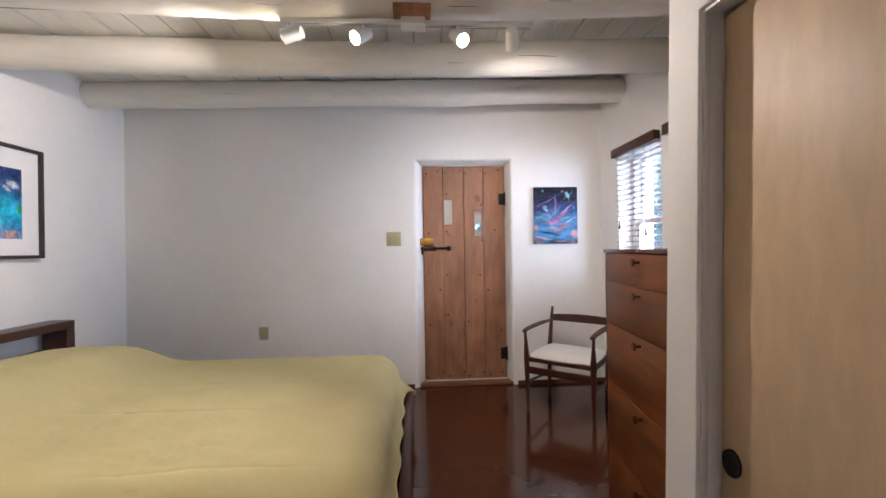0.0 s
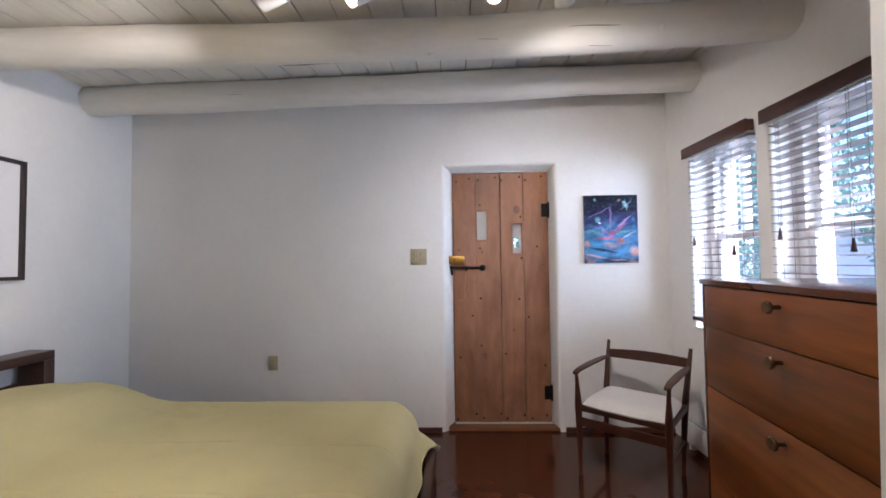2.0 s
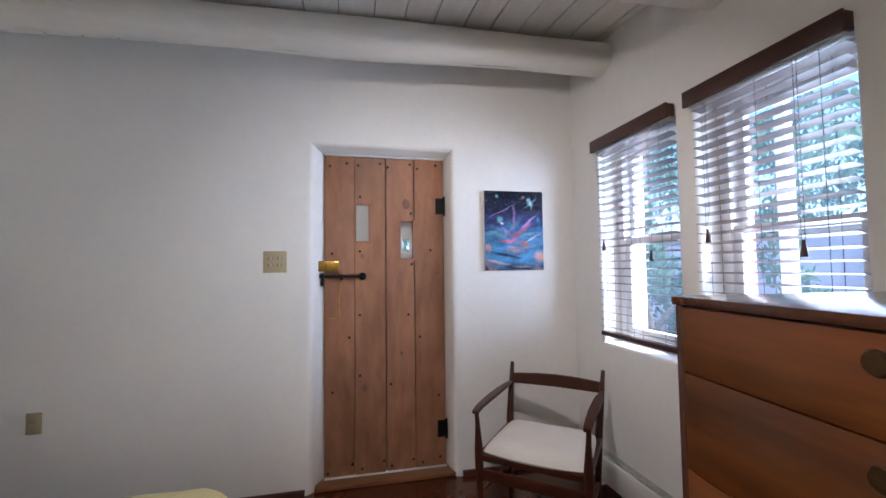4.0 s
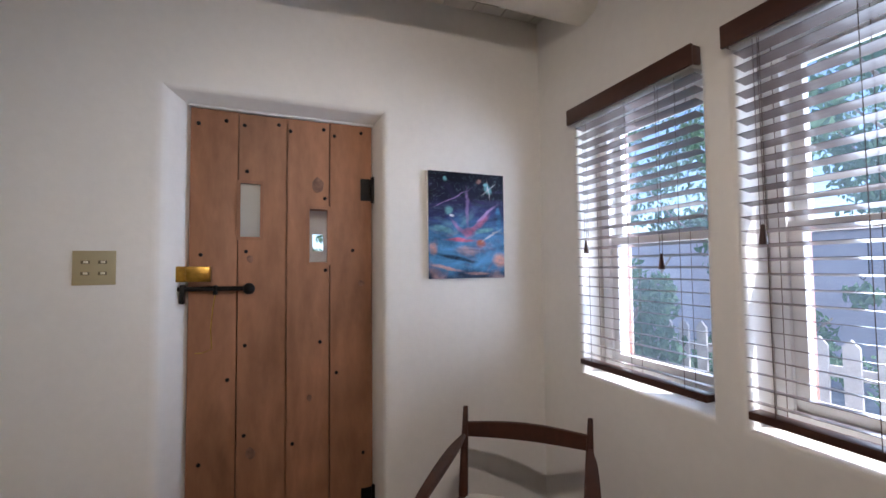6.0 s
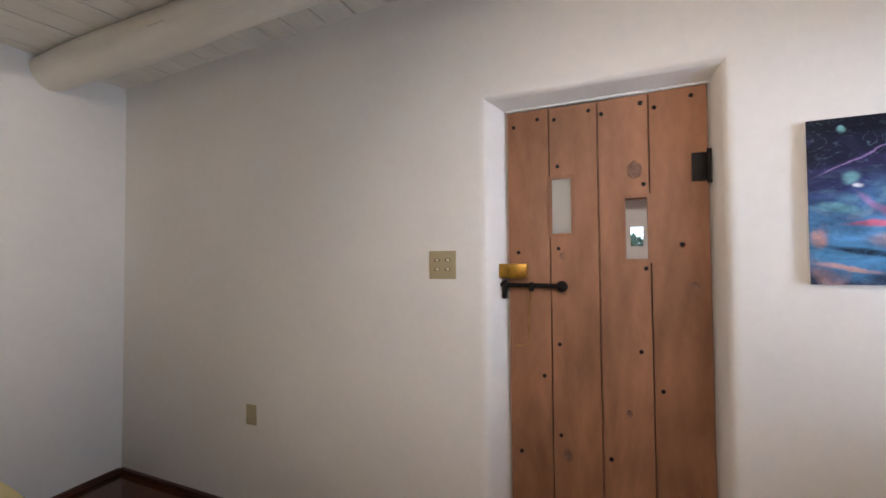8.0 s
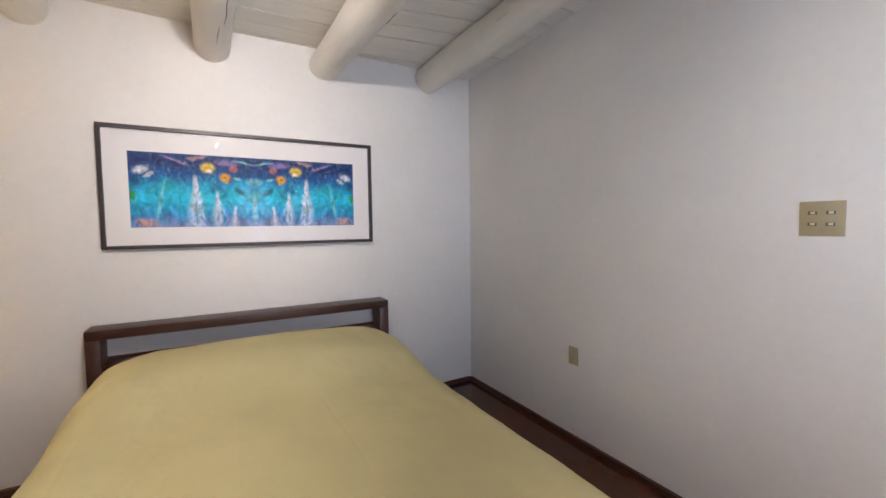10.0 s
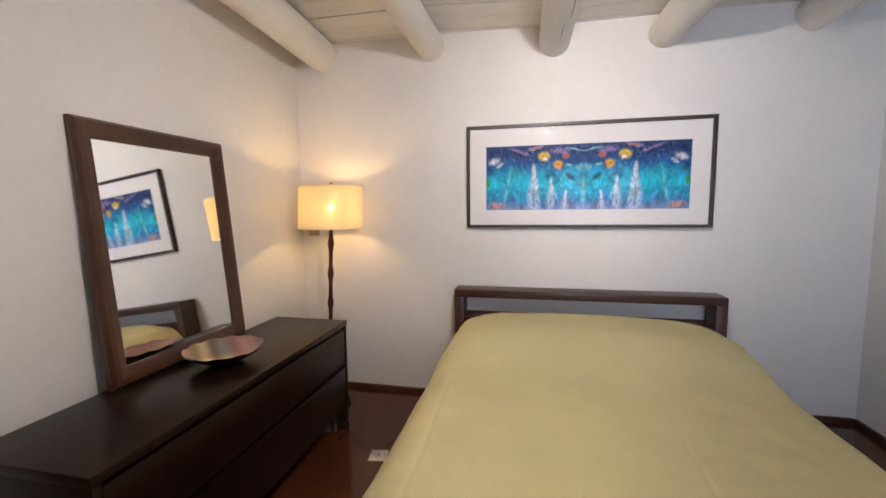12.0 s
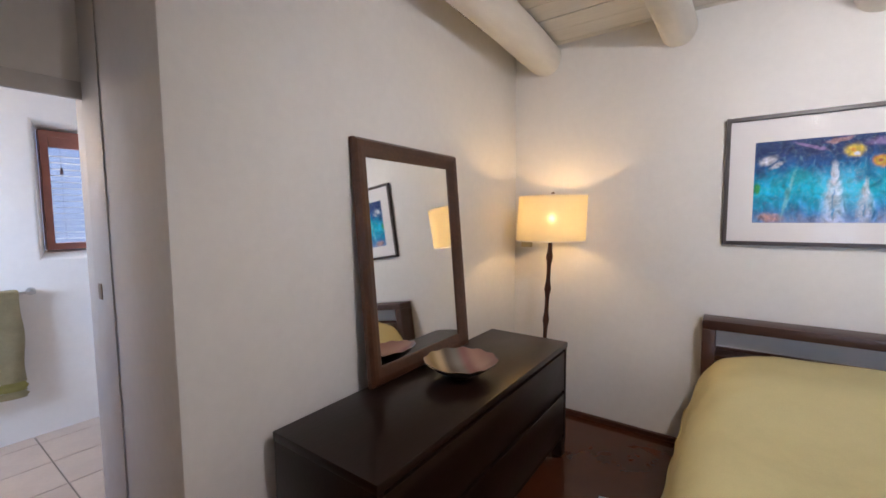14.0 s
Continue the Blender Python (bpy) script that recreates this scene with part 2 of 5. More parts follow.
def whole(name, bm, material, label="", category="", group="", kind="", at=None):
    """Links a bmesh in world coordinates as a top-level object."""
    at = Vector(at) if at else Vector((0, 0, 0))
    bmesh.ops.translate(bm, verts=bm.verts, vec=-at)
    bmesh.ops.recalc_face_normals(bm, faces=bm.faces)
    me = bpy.data.meshes.new(name)
    bm.to_mesh(me)
    bm.free()
    me.materials.append(material)
    smooth(me)
    ob = new(name, me)
    ob.location = at
    ORIGIN[ob.name] = at
    return tagged(ob, label, category, group, kind)


def box(x0, x1, y0, y1, z0, z1, bevel=0.0, bm=None, m=None, segments=2):
    """A box, optionally with rounded edges, added to bm; m moves it afterwards."""
    bm = bm or bmesh.new()
    vs = [bm.verts.new((x, y, z)) for z in (z0, z1) for y in (y0, y1) for x in (x0, x1)]
    fs = [bm.faces.new([vs[i] for i in q]) for q in ((0, 2, 3, 1), (4, 5, 7, 6), (0, 1, 5, 4), (2, 6, 7, 3), (0, 4, 6, 2), (1, 3, 7, 5))]
    vv = vs
    if bevel:
        r = bmesh.ops.bevel(bm, geom=list({e for f in fs for e in f.edges}), offset=bevel, segments=segments, profile=0.5, affect="EDGES")
        vv = list({v for f in r["faces"] for v in f.verts})
    if m is not None:
        bmesh.ops.transform(bm, matrix=m, verts=vv)
    return bm


def tube(points, radii, sides=16, bm=None, wobble=0.0, seed=0.0):
    """A capped tube through points with a radius at each."""
    bm = bm or bmesh.new()
    pts = [Vector(p) for p in points]
    rings = []
    for i, p in enumerate(pts):
        d = (pts[min(i + 1, len(pts) - 1)] - pts[max(i - 1, 0)]).normalized()
        up = Vector((0, 0, 1)) if abs(d.z) < 0.9 else Vector((0, 1, 0))
        a = d.cross(up).normalized()
        b = a.cross(d)
        r = radii[i] if hasattr(radii, "__len__") else radii
        ring = []
        for k in range(sides):
            w = 2 * math.pi * k / sides
            rr = r
            if wobble:
                rr += wobble * noise.noise(Vector((p.x * 1.6 + seed, p.y * 1.6 + 1.2 * math.cos(w), p.z * 1.6 + 1.2 * math.sin(w))))
            ring.append(bm.verts.new(p + a * math.cos(w) * rr + b * math.sin(w) * rr))
        rings.append(ring)
    for r0, r1 in zip(rings, rings[1:]):
        for k in range(sides):
            bm.faces.new((r0[k], r0[(k + 1) % sides], r1[(k + 1) % sides], r1[k]))
    bm.faces.new(rings[0][::-1])
    bm.faces.new(rings[-1])
    return bm


def lathe(profile, centre, sides=40, bm=None):
    """A turned body from (radius, z) pairs round a vertical axis; a radius of 0 closes it."""
    bm = bm or bmesh.new()
    cx, cy, cz = centre
    rings = []
    for r, z in profile:
        if r < 1e-6:
            rings.append([bm.verts.new((cx, cy, cz + z))])
        else:
            rings.append([bm.verts.new((cx + r * math.cos(2 * math.pi * k / sides), cy + r * math.sin(2 * math.pi * k / sides), cz + z)) for k in range(sides)])
    for a, b in zip(rings, rings[1:]):
        for k in range(sides):
            k2 = (k + 1) % sides
            if len(a) == 1 and len(b) > 1:
                bm.faces.new((a[0], b[k], b[k2]))
            elif len(b) == 1 and len(a) > 1:
                bm.faces.new((a[k], b[0], a[k2]))
            elif len(a) > 1:
                bm.faces.new((a[k], a[k2], b[k2], b[k]))
    return bm


def grid_wall(place, front_u, front_v, back_u, back_v, holes, depth, rounding=0.0):
    """A wall with thickness and openings. place(u, v, d): the point at u along, v up, d into the wall. Hole cells are (column, row)."""
    bm = bmesh.new()
    nu, nv = len(front_u), len(front_v)
    f = [[bm.verts.new(place(front_u[i], front_v[j], 0.0)) for j in range(nv)] for i in range(nu)]
    b = [[bm.verts.new(place(back_u[i], back_v[j], depth)) for j in range(nv)] for i in range(nu)]
    holes = set(holes)
    soft = []

    def solid(i, j):
        return 0 <= i < nu - 1 and 0 <= j < nv - 1 and (i, j) not in holes
    for i in range(nu - 1):
        for j in range(nv - 1):
            if solid(i, j):
                bm.faces.new((f[i][j], f[i + 1][j], f[i + 1][j + 1], f[i][j + 1]))
                bm.faces.new((b[i][j], b[i][j + 1], b[i + 1][j + 1], b[i + 1][j]))
    for i in range(nu):
        for j in range(nv - 1):
            if solid(i - 1, j) != solid(i, j):
                bm.faces.new((f[i][j], f[i][j + 1], b[i][j + 1], b[i][j]))
                if 0 < i < nu - 1:
                    soft.append((f[i][j], f[i][j + 1]))
    for j in range(nv):
        for i in range(nu - 1):
            if solid(i, j - 1) != solid(i, j):
                bm.faces.new((f[i][j], f[i + 1][j], b[i + 1][j], b[i][j]))
                if 0 < j < nv - 1:
                    soft.append((f[i][j], f[i + 1][j]))
    bmesh.ops.recalc_face_normals(bm, faces=bm.faces)
    if rounding and soft:
        edges = [bm.edges.get(e) for e in soft]
        bmesh.ops.bevel(bm, geom=[e for e in edges if e], offset=rounding, segments=5, profile=0.5, affect="EDGES")
    return bm


def flat(points, bm=None):
    bm = bm or bmesh.new()
    bm.faces.new([bm.verts.new(p) for p in points])
    return bm


def smoothstep(a, b, x):
    t = min(1, max(0, (x - a) / (b - a)))
    return t * t * (3 - 2 * t)


# ---- the bedroom: floor, walls, ceiling ----
NORTH, SOUTH, EAST, WEST = 3.635, -0.01, 1.635, -2.455
HALL_W, HALL_E, HALL_S = -0.205, 0.69, -0.70


def ceiling_z(x, y=0.0):
    """The boards rise to the east and sag with the two middle logs."""
    sag = (0.016 + 0.066 * (1 - ((x + 0.1) / 2.4) ** 2)) * smoothstep(0.95, 1.75, y) * (1 - smoothstep(2.5, 3.25, y))
    return 2.507 + (x + 2.46) * 0.031 - sag


def west_x(y):
    return WEST - 0.085 * smoothstep(2.5, 3.6, y)


whole("floor", box(-2.9, 2.0, -0.82, 4.05, -0.12, 0.0), FLOOR, "dark red-brown polished floor of the bedroom", "floor", kind="structure")

fu, fv = [-2.75, -0.072, 0.785, EAST + 0.3], [-0.05, 0.001, 2.034, 2.75]
bu, bv = [-2.75, -0.004, 0.757, EAST + 0.3], [-0.05, 0.0, 2.003, 2.75]
bm = grid_wall(lambda u, v, d: (u, NORTH + d, v), fu, fv, bu, bv, [(1, 1)], 0.135, rounding=0.03)
whole("wall_north", bm, PLASTER, "white plastered adobe wall with a splayed door opening", "wall", kind="structure")

ys = [NORTH - (NORTH + 0.3) * k / 30 for k in range(31)]
zs = [-0.05, 0.6, 1.2, 1.8, 2.75]
bm = grid_wall(lambda u, v, d: (west_x(u) - d, u, v), ys, zs, ys, zs, [], 0.3)
whole("wall_west", bm, PLASTER, "white plastered wall behind the bed, slightly uneven", "wall", kind="structure")

W1, W2 = (2.735, 3.345), (2.035, 2.625)
SILL, HEAD = 0.832, 2.02
fu = [SOUTH - 0.9, W2[0], W2[1], W1[0], W1[1], NORTH]
bu = [SOUTH - 0.9, W2[0] + 0.005, W2[1] - 0.005, W1[0] + 0.005, W1[1] - 0.02, NORTH]
fv = [-0.05, SILL, HEAD, 2.75]
bm = grid_wall(lambda u, v, d: (EAST + d, u, v), fu, fv, bu, [-0.05, SILL + 0.01, HEAD - 0.01, 2.75], [(1, 1), (3, 1)], 0.30, rounding=0.022)
whole("wall_east", bm, PLASTER, "white plastered wall with two deep window openings", "wall", kind="structure")

bm = box(WEST - 0.2, HALL_W, HALL_S, SOUTH, -0.05, 2.75, 0.008)
whole("wall_south", bm, PLASTER, "thick white plastered wall between bedroom and bathroom", "wall", kind="structure")

# closet that fills the corner beside the hall
CL0, CL1, CLH = -0.60, 1.050, 1.865
fu, fv = [-0.82, CL0, CL1, 1.178], [-0.05, 0.0, CLH, 2.75]
bm = grid_wall(lambda u, v, d: (HALL_E + d, u, v), fu, fv, fu, fv, [(1, 1)], 0.11, rounding=0.004)
closet_front = whole("closet_wall", bm, PLASTER, "white wall round the sliding closet door", "wall", kind="structure")
closet_end = whole("closet_end_wall", box(HALL_E + 0.113, EAST, 1.07, 1.178, -0.05, 2.75), PLASTER, "white end wall of the closet", "wall", kind="structure")
whole("closet_back", box(EAST - 0.15, EAST - 0.05, -0.82, 1.07, -0.05, 2.75), PLASTER, "plain closet back", "wall", kind="structure")
closet = thing("closet_door", (0.762, 0.3, 0.0), "tan birch sliding closet door with a dark finger pull", "door")
slab = part("panel", box(0.762, 0.792, 0.02, CL1 - 0.002, 0.012, CLH - 0.02, 0.003), CLOSET_PANEL, closet)
PULL_Y, PULL_Z = 1.008, 0.660
bm = lathe([(0.0, 0.0), (0.020, 0.0), (0.023, 0.003), (0.030, 0.0045), (0.031, 0.001), (0.031, -0.002)], (0, 0, 0), 28)
bmesh.ops.transform(bm, matrix=Matrix.Translation((0.760, PULL_Y, PULL_Z)) @ Matrix.Rotation(radians(-90), 4, "Y") @ Matrix.Diagonal((1.15, 1, 1, 1)), verts=bm.verts)
part("finger_pull", bm, IRON, closet, "dark oval recessed finger pull")
part("panel_far", box(0.80, 0.83, CL0 + 0.002, 0.10, 0.012, CLH - 0.02, 0.003), CLOSET_PANEL, closet)
trim = thing("closet_trim", (HALL_E, 1.0, 0), "grey-white painted jamb and head trim of the closet opening", "trim", kind="structure")
part("jamb_stop", box(HALL_E + 0.012, HALL_E + 0.03, CL1 - 0.008, CL1 - 0.0005, 0.0, CLH - 0.002, 0.002), GREY_TRIM, trim)
part("jamb", box(HALL_E + 0.031, 0.760, CL1 - 0.004, CL1 - 0.0005, 0.0, CLH - 0.002, 0.001), GREY_TRIM, trim)
part("head_stop", box(HALL_E + 0.012, 0.760, CL0 + 0.002, CL1 - 0.009, CLH - 0.012, CLH - 0.0005, 0.002), GREY_TRIM, trim)

# the closet front leans a little out of plumb
for ob in (closet_front, closet_end, closet, trim):
    for c in [ob] + list(ob.children):
        if c.type == "MESH":
            o = ORIGIN[ob.name]
            for v in c.data.vertices:
                v.co.x += 0.0255 * (v.co.z + o.z - 1.45)

# wall across the hall with the bathroom doorway
BD0, BD1, BDH = HALL_W - 0.012, 0.52, 1.845
fu, fv = [HALL_W - 1.3, BD0, BD1, 1.6], [-0.05, 0.0, BDH, 2.75]
bm = grid_wall(lambda u, v, d: (u, HALL_S - d, v), fu, fv, fu, fv, [(1, 1)], 0.12, rounding=0.004)
whole("wall_hall", bm, PLASTER, "white wall with the bathroom doorway", "wall", kind="structure")
casing = thing("bathroom_door_frame", (0.1, HALL_S, 0), "grey-white painted bathroom door frame", "door frame", kind="structure")
part("head", box(HALL_W + 0.001, BD1, HALL_S - 0.002, HALL_S + 0.014, BDH - 0.03, BDH + 0.035, 0.005), GREY_TRIM, casing)
part("jamb", box(HALL_W + 0.001, HALL_W + 0.006, HALL_S + 0.016, HALL_S + 0.20, 0.0, 2.50, 0.002), GREY_TRIM, casing)
part("jamb_inner", box(BD0 + 0.0005, BD0 + 0.005, HALL_S - 0.118, HALL_S - 0.001, 0.0, BDH - 0.001, 0.001), GREY_TRIM, casing)
part("strike_plate", box(HALL_W + 0.006, HALL_W + 0.009, -0.645, -0.605, 1.075, 1.135, 0.001), AGED_BRASS, casing, "small dark metal strike plate")

# ceiling: painted boards laid from log to log, in one mesh
bm = bmesh.new()
x = -2.9
k = 0
rng = random.Random(4)
CEILING_Y = [-0.9, 0.5, 0.98, 1.2, 1.4, 1.6, 1.85, 2.15, 2.45, 2.7, 2.9, 3.1, 3.3, 3.8]
while x < 2.0:
    w = 0.165 + rng.uniform(-0.012, 0.012)
    dz = rng.uniform(-0.0015, 0.0015)
    g = 0.0032 if rng.random() < 0.7 else 0.006
    rows = []
    for y in CEILING_Y:
        za, zb = ceiling_z(x, y) + dz, ceiling_z(x + w, y) + dz
        rows.append([bm.verts.new(p) for p in ((x + g, y, za), (x + w - g, y, zb), (x + w - g, y, zb + 0.025), (x + g, y, za + 0.025))])
    for r0, r1 in zip(rows, rows[1:]):
        for q in range(4):
            bm.faces.new((r0[q], r0[(q + 1) % 4], r1[(q + 1) % 4], r1[q]))
    bm.faces.new(rows[0])
    bm.faces.new(rows[-1])
    x += w
whole("ceiling", bm, PAINTED_PLANK, "greyish white painted board ceiling over round logs", "ceiling", kind="structure")
bm = bmesh.new()
vs = [bm.verts.new(p) for p in ((-3.0, -2.7, 2.53), (2.1, -2.7, 2.66), (2.1, 4.1, 2.66), (-3.0, 4.1, 2.53), (-3.0, -2.7, 2.8), (2.1, -2.7, 2.8), (2.1, 4.1, 2.8), (-3.0, 4.1, 2.8))]
for q in ((0, 3, 2, 1), (4, 5, 6, 7), (0, 1, 5, 4), (2, 3, 7, 6), (1, 2, 6, 5), (3, 0, 4, 7)):
    bm.faces.new([vs[i] for i in q])
whole("roof", bm, ROOFING, "flat roof deck above the ceiling boards", "roof", kind="structure")

# round log beams, from the west wall to the east wall: y there, y here, radius, lowest z at both ends, sag
for i, (yw, ye, r, zw, ze, sag) in enumerate(((0.205, 0.24, 0.105, 2.318, 2.45, 0.0), (0.984, 1.00, 0.088, 2.326, 2.43, 0.0), (1.80, 1.90, 0.095, 2.295, 2.385, 0.055),
                                              (2.44, 2.47, 0.098, 2.288, 2.352, 0.048), (3.231, 3.249, 0.097, 2.337, 2.425, 0.008))):
    pts, rad = [], []
    for s in range(41):
        f = s / 40
        xx = (WEST - 0.12) + f * (EAST + 0.1 - WEST + 0.12)
        bend = 0.010 * math.sin(f * 7 + i * 2.1) + 0.005 * math.sin(f * 17 + i)
        rr = r + 0.004 * math.sin(f * 11 + i * 1.7)
        pts.append((xx, yw + (ye - yw) * f + bend, zw + (ze - zw) * f + r + 0.3 * bend - sag * (1 - (2 * f - 1) ** 2)))
        rad.append(rr)
    beam = whole("beam", tube(pts, rad, 28, wobble=0.009, seed=i * 7.3), PAINTED_LOG, "round log ceiling beam painted off-white", "beam", "ceiling logs", at=(-0.4, yw, zw))
    rk = random.Random(20 + i)
    for _ in range(3):
        f = rk.uniform(0.08, 0.92)
        s = int(f * 40)
        a = radians(rk.uniform(200, 340))
        p = Vector(pts[s]) + Vector((0, math.cos(a), math.sin(a))) * (rad[s] - 0.001)
        kn = tube([p - Vector((0, math.cos(a), math.sin(a))) * 0.01, p, p + Vector((0, math.cos(a), math.sin(a))) * 0.003], [0.016, 0.013, 0.007], 12)
        part("knot", kn, PAINTED_LOG, beam)
    for _ in range(9):
        s = rk.randrange(3, 35)
        a = radians(rk.uniform(195, 345))
        line = []
        for q in range(rk.randrange(2, 5)):
            w = a + 0.05 * math.sin(q * 2.0 + s)
            ring = rad[s + q] + 0.009 * noise.noise(Vector((pts[s + q][0] * 1.6 + i * 7.3, pts[s + q][1] * 1.6 + 1.2 * math.cos(w), pts[s + q][2] * 1.6 + 1.2 * math.sin(w))))
            line.append(Vector(pts[s + q]) + Vector((0, math.cos(w), math.sin(w))) * (ring - 0.0005))
        part("crack", tube(line, [0.0007] + [0.0019] * (len(line) - 2) + [0.0007], 6), CRACK, beam, "thin dark drying crack")

# dark baseboards
def baseboard(points, h=0.036, t=0.014):
    bm = bmesh.new()
    for (xa, ya), (xb, yb) in zip(points, points[1:]):
        d = Vector((xb - xa, yb - ya, 0))
        n = Vector((-d.y, d.x, 0)).normalized() * t
        prof = [(0, 0), (1, 0), (1, h - 0.006), (0.5, h), (0, h)]
        ra = [bm.verts.new(Vector((xa, ya, 0.0)) + n * k + Vector((0, 0, z))) for k, z in prof]
        rb = [bm.verts.new(Vector((xb, yb, 0.0)) + n * k + Vector((0, 0, z))) for k, z in prof]
        for q in range(5):
            bm.faces.new((ra[q], ra[(q + 1) % 5], rb[(q + 1) % 5], rb[q]))
        bm.faces.new(ra)
        bm.faces.new(rb[::-1])
    return bm


whole("baseboard", baseboard([(-0.10, NORTH), (-2.53, NORTH)]), DARK_TRIM, "low dark brown wooden baseboard", "baseboard", kind="structure")
whole("baseboard", baseboard([(EAST - 0.002, NORTH), (0.83, NORTH)]), DARK_TRIM, "low dark brown wooden baseboard", "baseboard", kind="structure")
whole("baseboard", baseboard([(west_x(y), y) for y in [NORTH - 0.016 - (NORTH - 0.05) * k / 24 for k in range(25)]]), DARK_TRIM, "low dark brown wooden baseboard", "baseboard", kind="structure")
whole("baseboard", baseboard([(WEST + 0.016, SOUTH), (HALL_W, SOUTH)]), DARK_TRIM, "low dark brown wooden baseboard", "baseboard", kind="structure")

# ---- plank door in the north wall ----
DY = 3.738
door = thing("door_1", (0.376, DY, 0.0), "old brown plank door with two small panes, closed", "door", kind="structure")
seams = [0.0, 0.180, 0.372, 0.556, 0.752]
gaps = [0.0022, 0.0018, 0.0040, 0.0022, 0.0022]
panes = {1: (0.178, 0.268, 1.456, 1.690), 2: (0.466, 0.552, 1.347, 1.592)}
for i in range(4):
    a, b = seams[i] + gaps[i], seams[i + 1] - gaps[i + 1]
    y0 = DY + (0.003, 0.0, 0.004, 0.001)[i]
    z0, z1 = 0.034, 1.992 + (0.002, -0.004, 0.0, 0.003)[i]
    if i in panes:
        pa, pb, pz0, pz1 = panes[i]
        pa, pb = max(pa, a + 0.004), min(pb, b - 0.004)
        us, vs = [a, pa, pb, b], [z0, pz0, pz1, z1]
        bm = grid_wall(lambda u, v, d, y0=y0: (u, y0 + d, v), us, vs, us, vs, [(1, 1)], 0.036, rounding=0.006)
        part("plank", bm, DOOR_WOOD, door)
        lip = grid_wall(lambda u, v, d, y0=y0: (u, y0 - 0.004 + d, v), [pa - 0.011, pa + 0.003, pb - 0.003, pb + 0.011], [pz0 - 0.011, pz0 + 0.003, pz1 - 0.003, pz1 + 0.011],
                        [pa - 0.011, pa + 0.003, pb - 0.003, pb + 0.011], [pz0 - 0.011, pz0 + 0.003, pz1 - 0.003, pz1 + 0.011], [(1, 1)], 0.0035)
        part("pane_lip", lip, DOOR_WOOD, door)
        part("pane", box(pa + 0.001, pb - 0.001, y0 + 0.016, y0 + 0.020, pz0 + 0.001, pz1 - 0.001), FROSTED if i == 1 else PANE, door, "small milky glass pane" if i == 1 else "small clear glass pane")
        if i == 2:
            us, vs = [pa - 0.02, pa + 0.022, pb - 0.014, pb + 0.02], [pz0 - 0.02, pz0 + 0.055, pz0 + 0.135, pz1 + 0.02]
            part("pane_backing", grid_wall(lambda u, v, d, y0=y0: (u, y0 + 0.085 + d, v), us, vs, us, vs, [(1, 1)], 0.01), WHITE_WOOD, door)
    else:
        part("plank", box(a, b, y0, y0 + 0.036, z0, z1, 0.003), DOOR_WOOD, door)
# unseen sheet added behind the planks to stop light leaking through the gaps
bm = grid_wall(lambda u, v, d: (u, DY + 0.042 + d, v), [-0.03, 0.181, 0.265, 0.469, 0.549, 0.79], [-0.02, 1.350, 1.459, 1.589, 1.687, 2.06],
               [-0.03, 0.181, 0.265, 0.469, 0.549, 0.79], [-0.02, 1.350, 1.459, 1.589, 1.687, 2.06], [(1, 2), (1, 3), (3, 1), (3, 2)], 0.02)
part("back_boards", bm, DOOR_WOOD, door)
nail_me = None
rk = random.Random(9)
nails = [(0.03, 1.928), (0.132, 1.95), (0.202, 1.939), (0.338, 1.957), (0.387, 1.935), (0.53, 1.958), (0.577, 1.933), (0.7, 1.96), (0.213, 1.74), (0.535, 1.64), (0.044, 1.382),
         (0.212, 1.396), (0.661, 1.403), (0.538, 1.313), (0.515, 0.992), (0.211, 1.0), (0.147, 0.864), (0.587, 0.849), (0.211, 0.628), (0.401, 0.563), (0.707, 0.474), (0.047, 0.537),
         (0.02, 0.058), (0.165, 0.099), (0.223, 0.066), (0.356, 0.1), (0.405, 0.063), (0.54, 0.089), (0.6, 0.063), (0.711, 0.087)]
for nx, nz in nails:
    if nail_me is None:
        bm = lathe([(0.0, 0.0035), (0.0045, 0.003), (0.0078, 0.001), (0.0082, -0.003)], (0, 0, 0), 10)
        bmesh.ops.rotate(bm, verts=bm.verts, cent=(0, 0, 0), matrix=Matrix.Rotation(radians(90), 3, "X"))
        bmesh.ops.recalc_face_normals(bm, faces=bm.faces)
        nail_me = bpy.data.meshes.new("nail")
        bm.to_mesh(nail_me)
        bm.free()
        nail_me.materials.append(IRON)
    ob = new("nail", nail_me)
    ob.parent = door
    ob.location = Vector((nx, DY - 0.001, nz)) - ORIGIN[door.name]
for kx, kz, kr, tall in ((0.505, 1.70, 0.024, 1.5), (0.228, 1.365, 0.013, 1.3), (0.235, 0.55, 0.020, 1.2), (0.70, 1.25, 0.013, 1.0), (0.47, 0.75, 0.010, 1.4)):
    bm = lathe([(0.0, 0.0008), (kr * 0.5, 0.0008), (kr, 0.0003), (kr * 1.02, -0.003)], (0, 0, 0), 18)
    bmesh.ops.rotate(bm, verts=bm.verts, cent=(0, 0, 0), matrix=Matrix.Rotation(radians(90), 3, "X"))
    for v in bm.verts:
        k = 1 + 0.25 * noise.noise(Vector((v.co.x * 60 + kx * 9, v.co.z * 60, kz)))
        v.co = Vector((kx + v.co.x * k, DY + v.co.y, kz + v.co.z * tall * k))
    part("knot", bm, KNOT, door, "grey weathered wood knot")
for hz in (1.690, 0.262):
    bm = box(0.697, 0.745, DY - 0.006, DY + 0.002, hz - 0.052, hz + 0.052, 0.002)
    tube([(0.752, DY - 0.008, hz - 0.062), (0.752, DY - 0.008, hz + 0.062)], 0.008, 12, bm)
    part("hinge", bm, IRON, door, "black iron butt hinge")
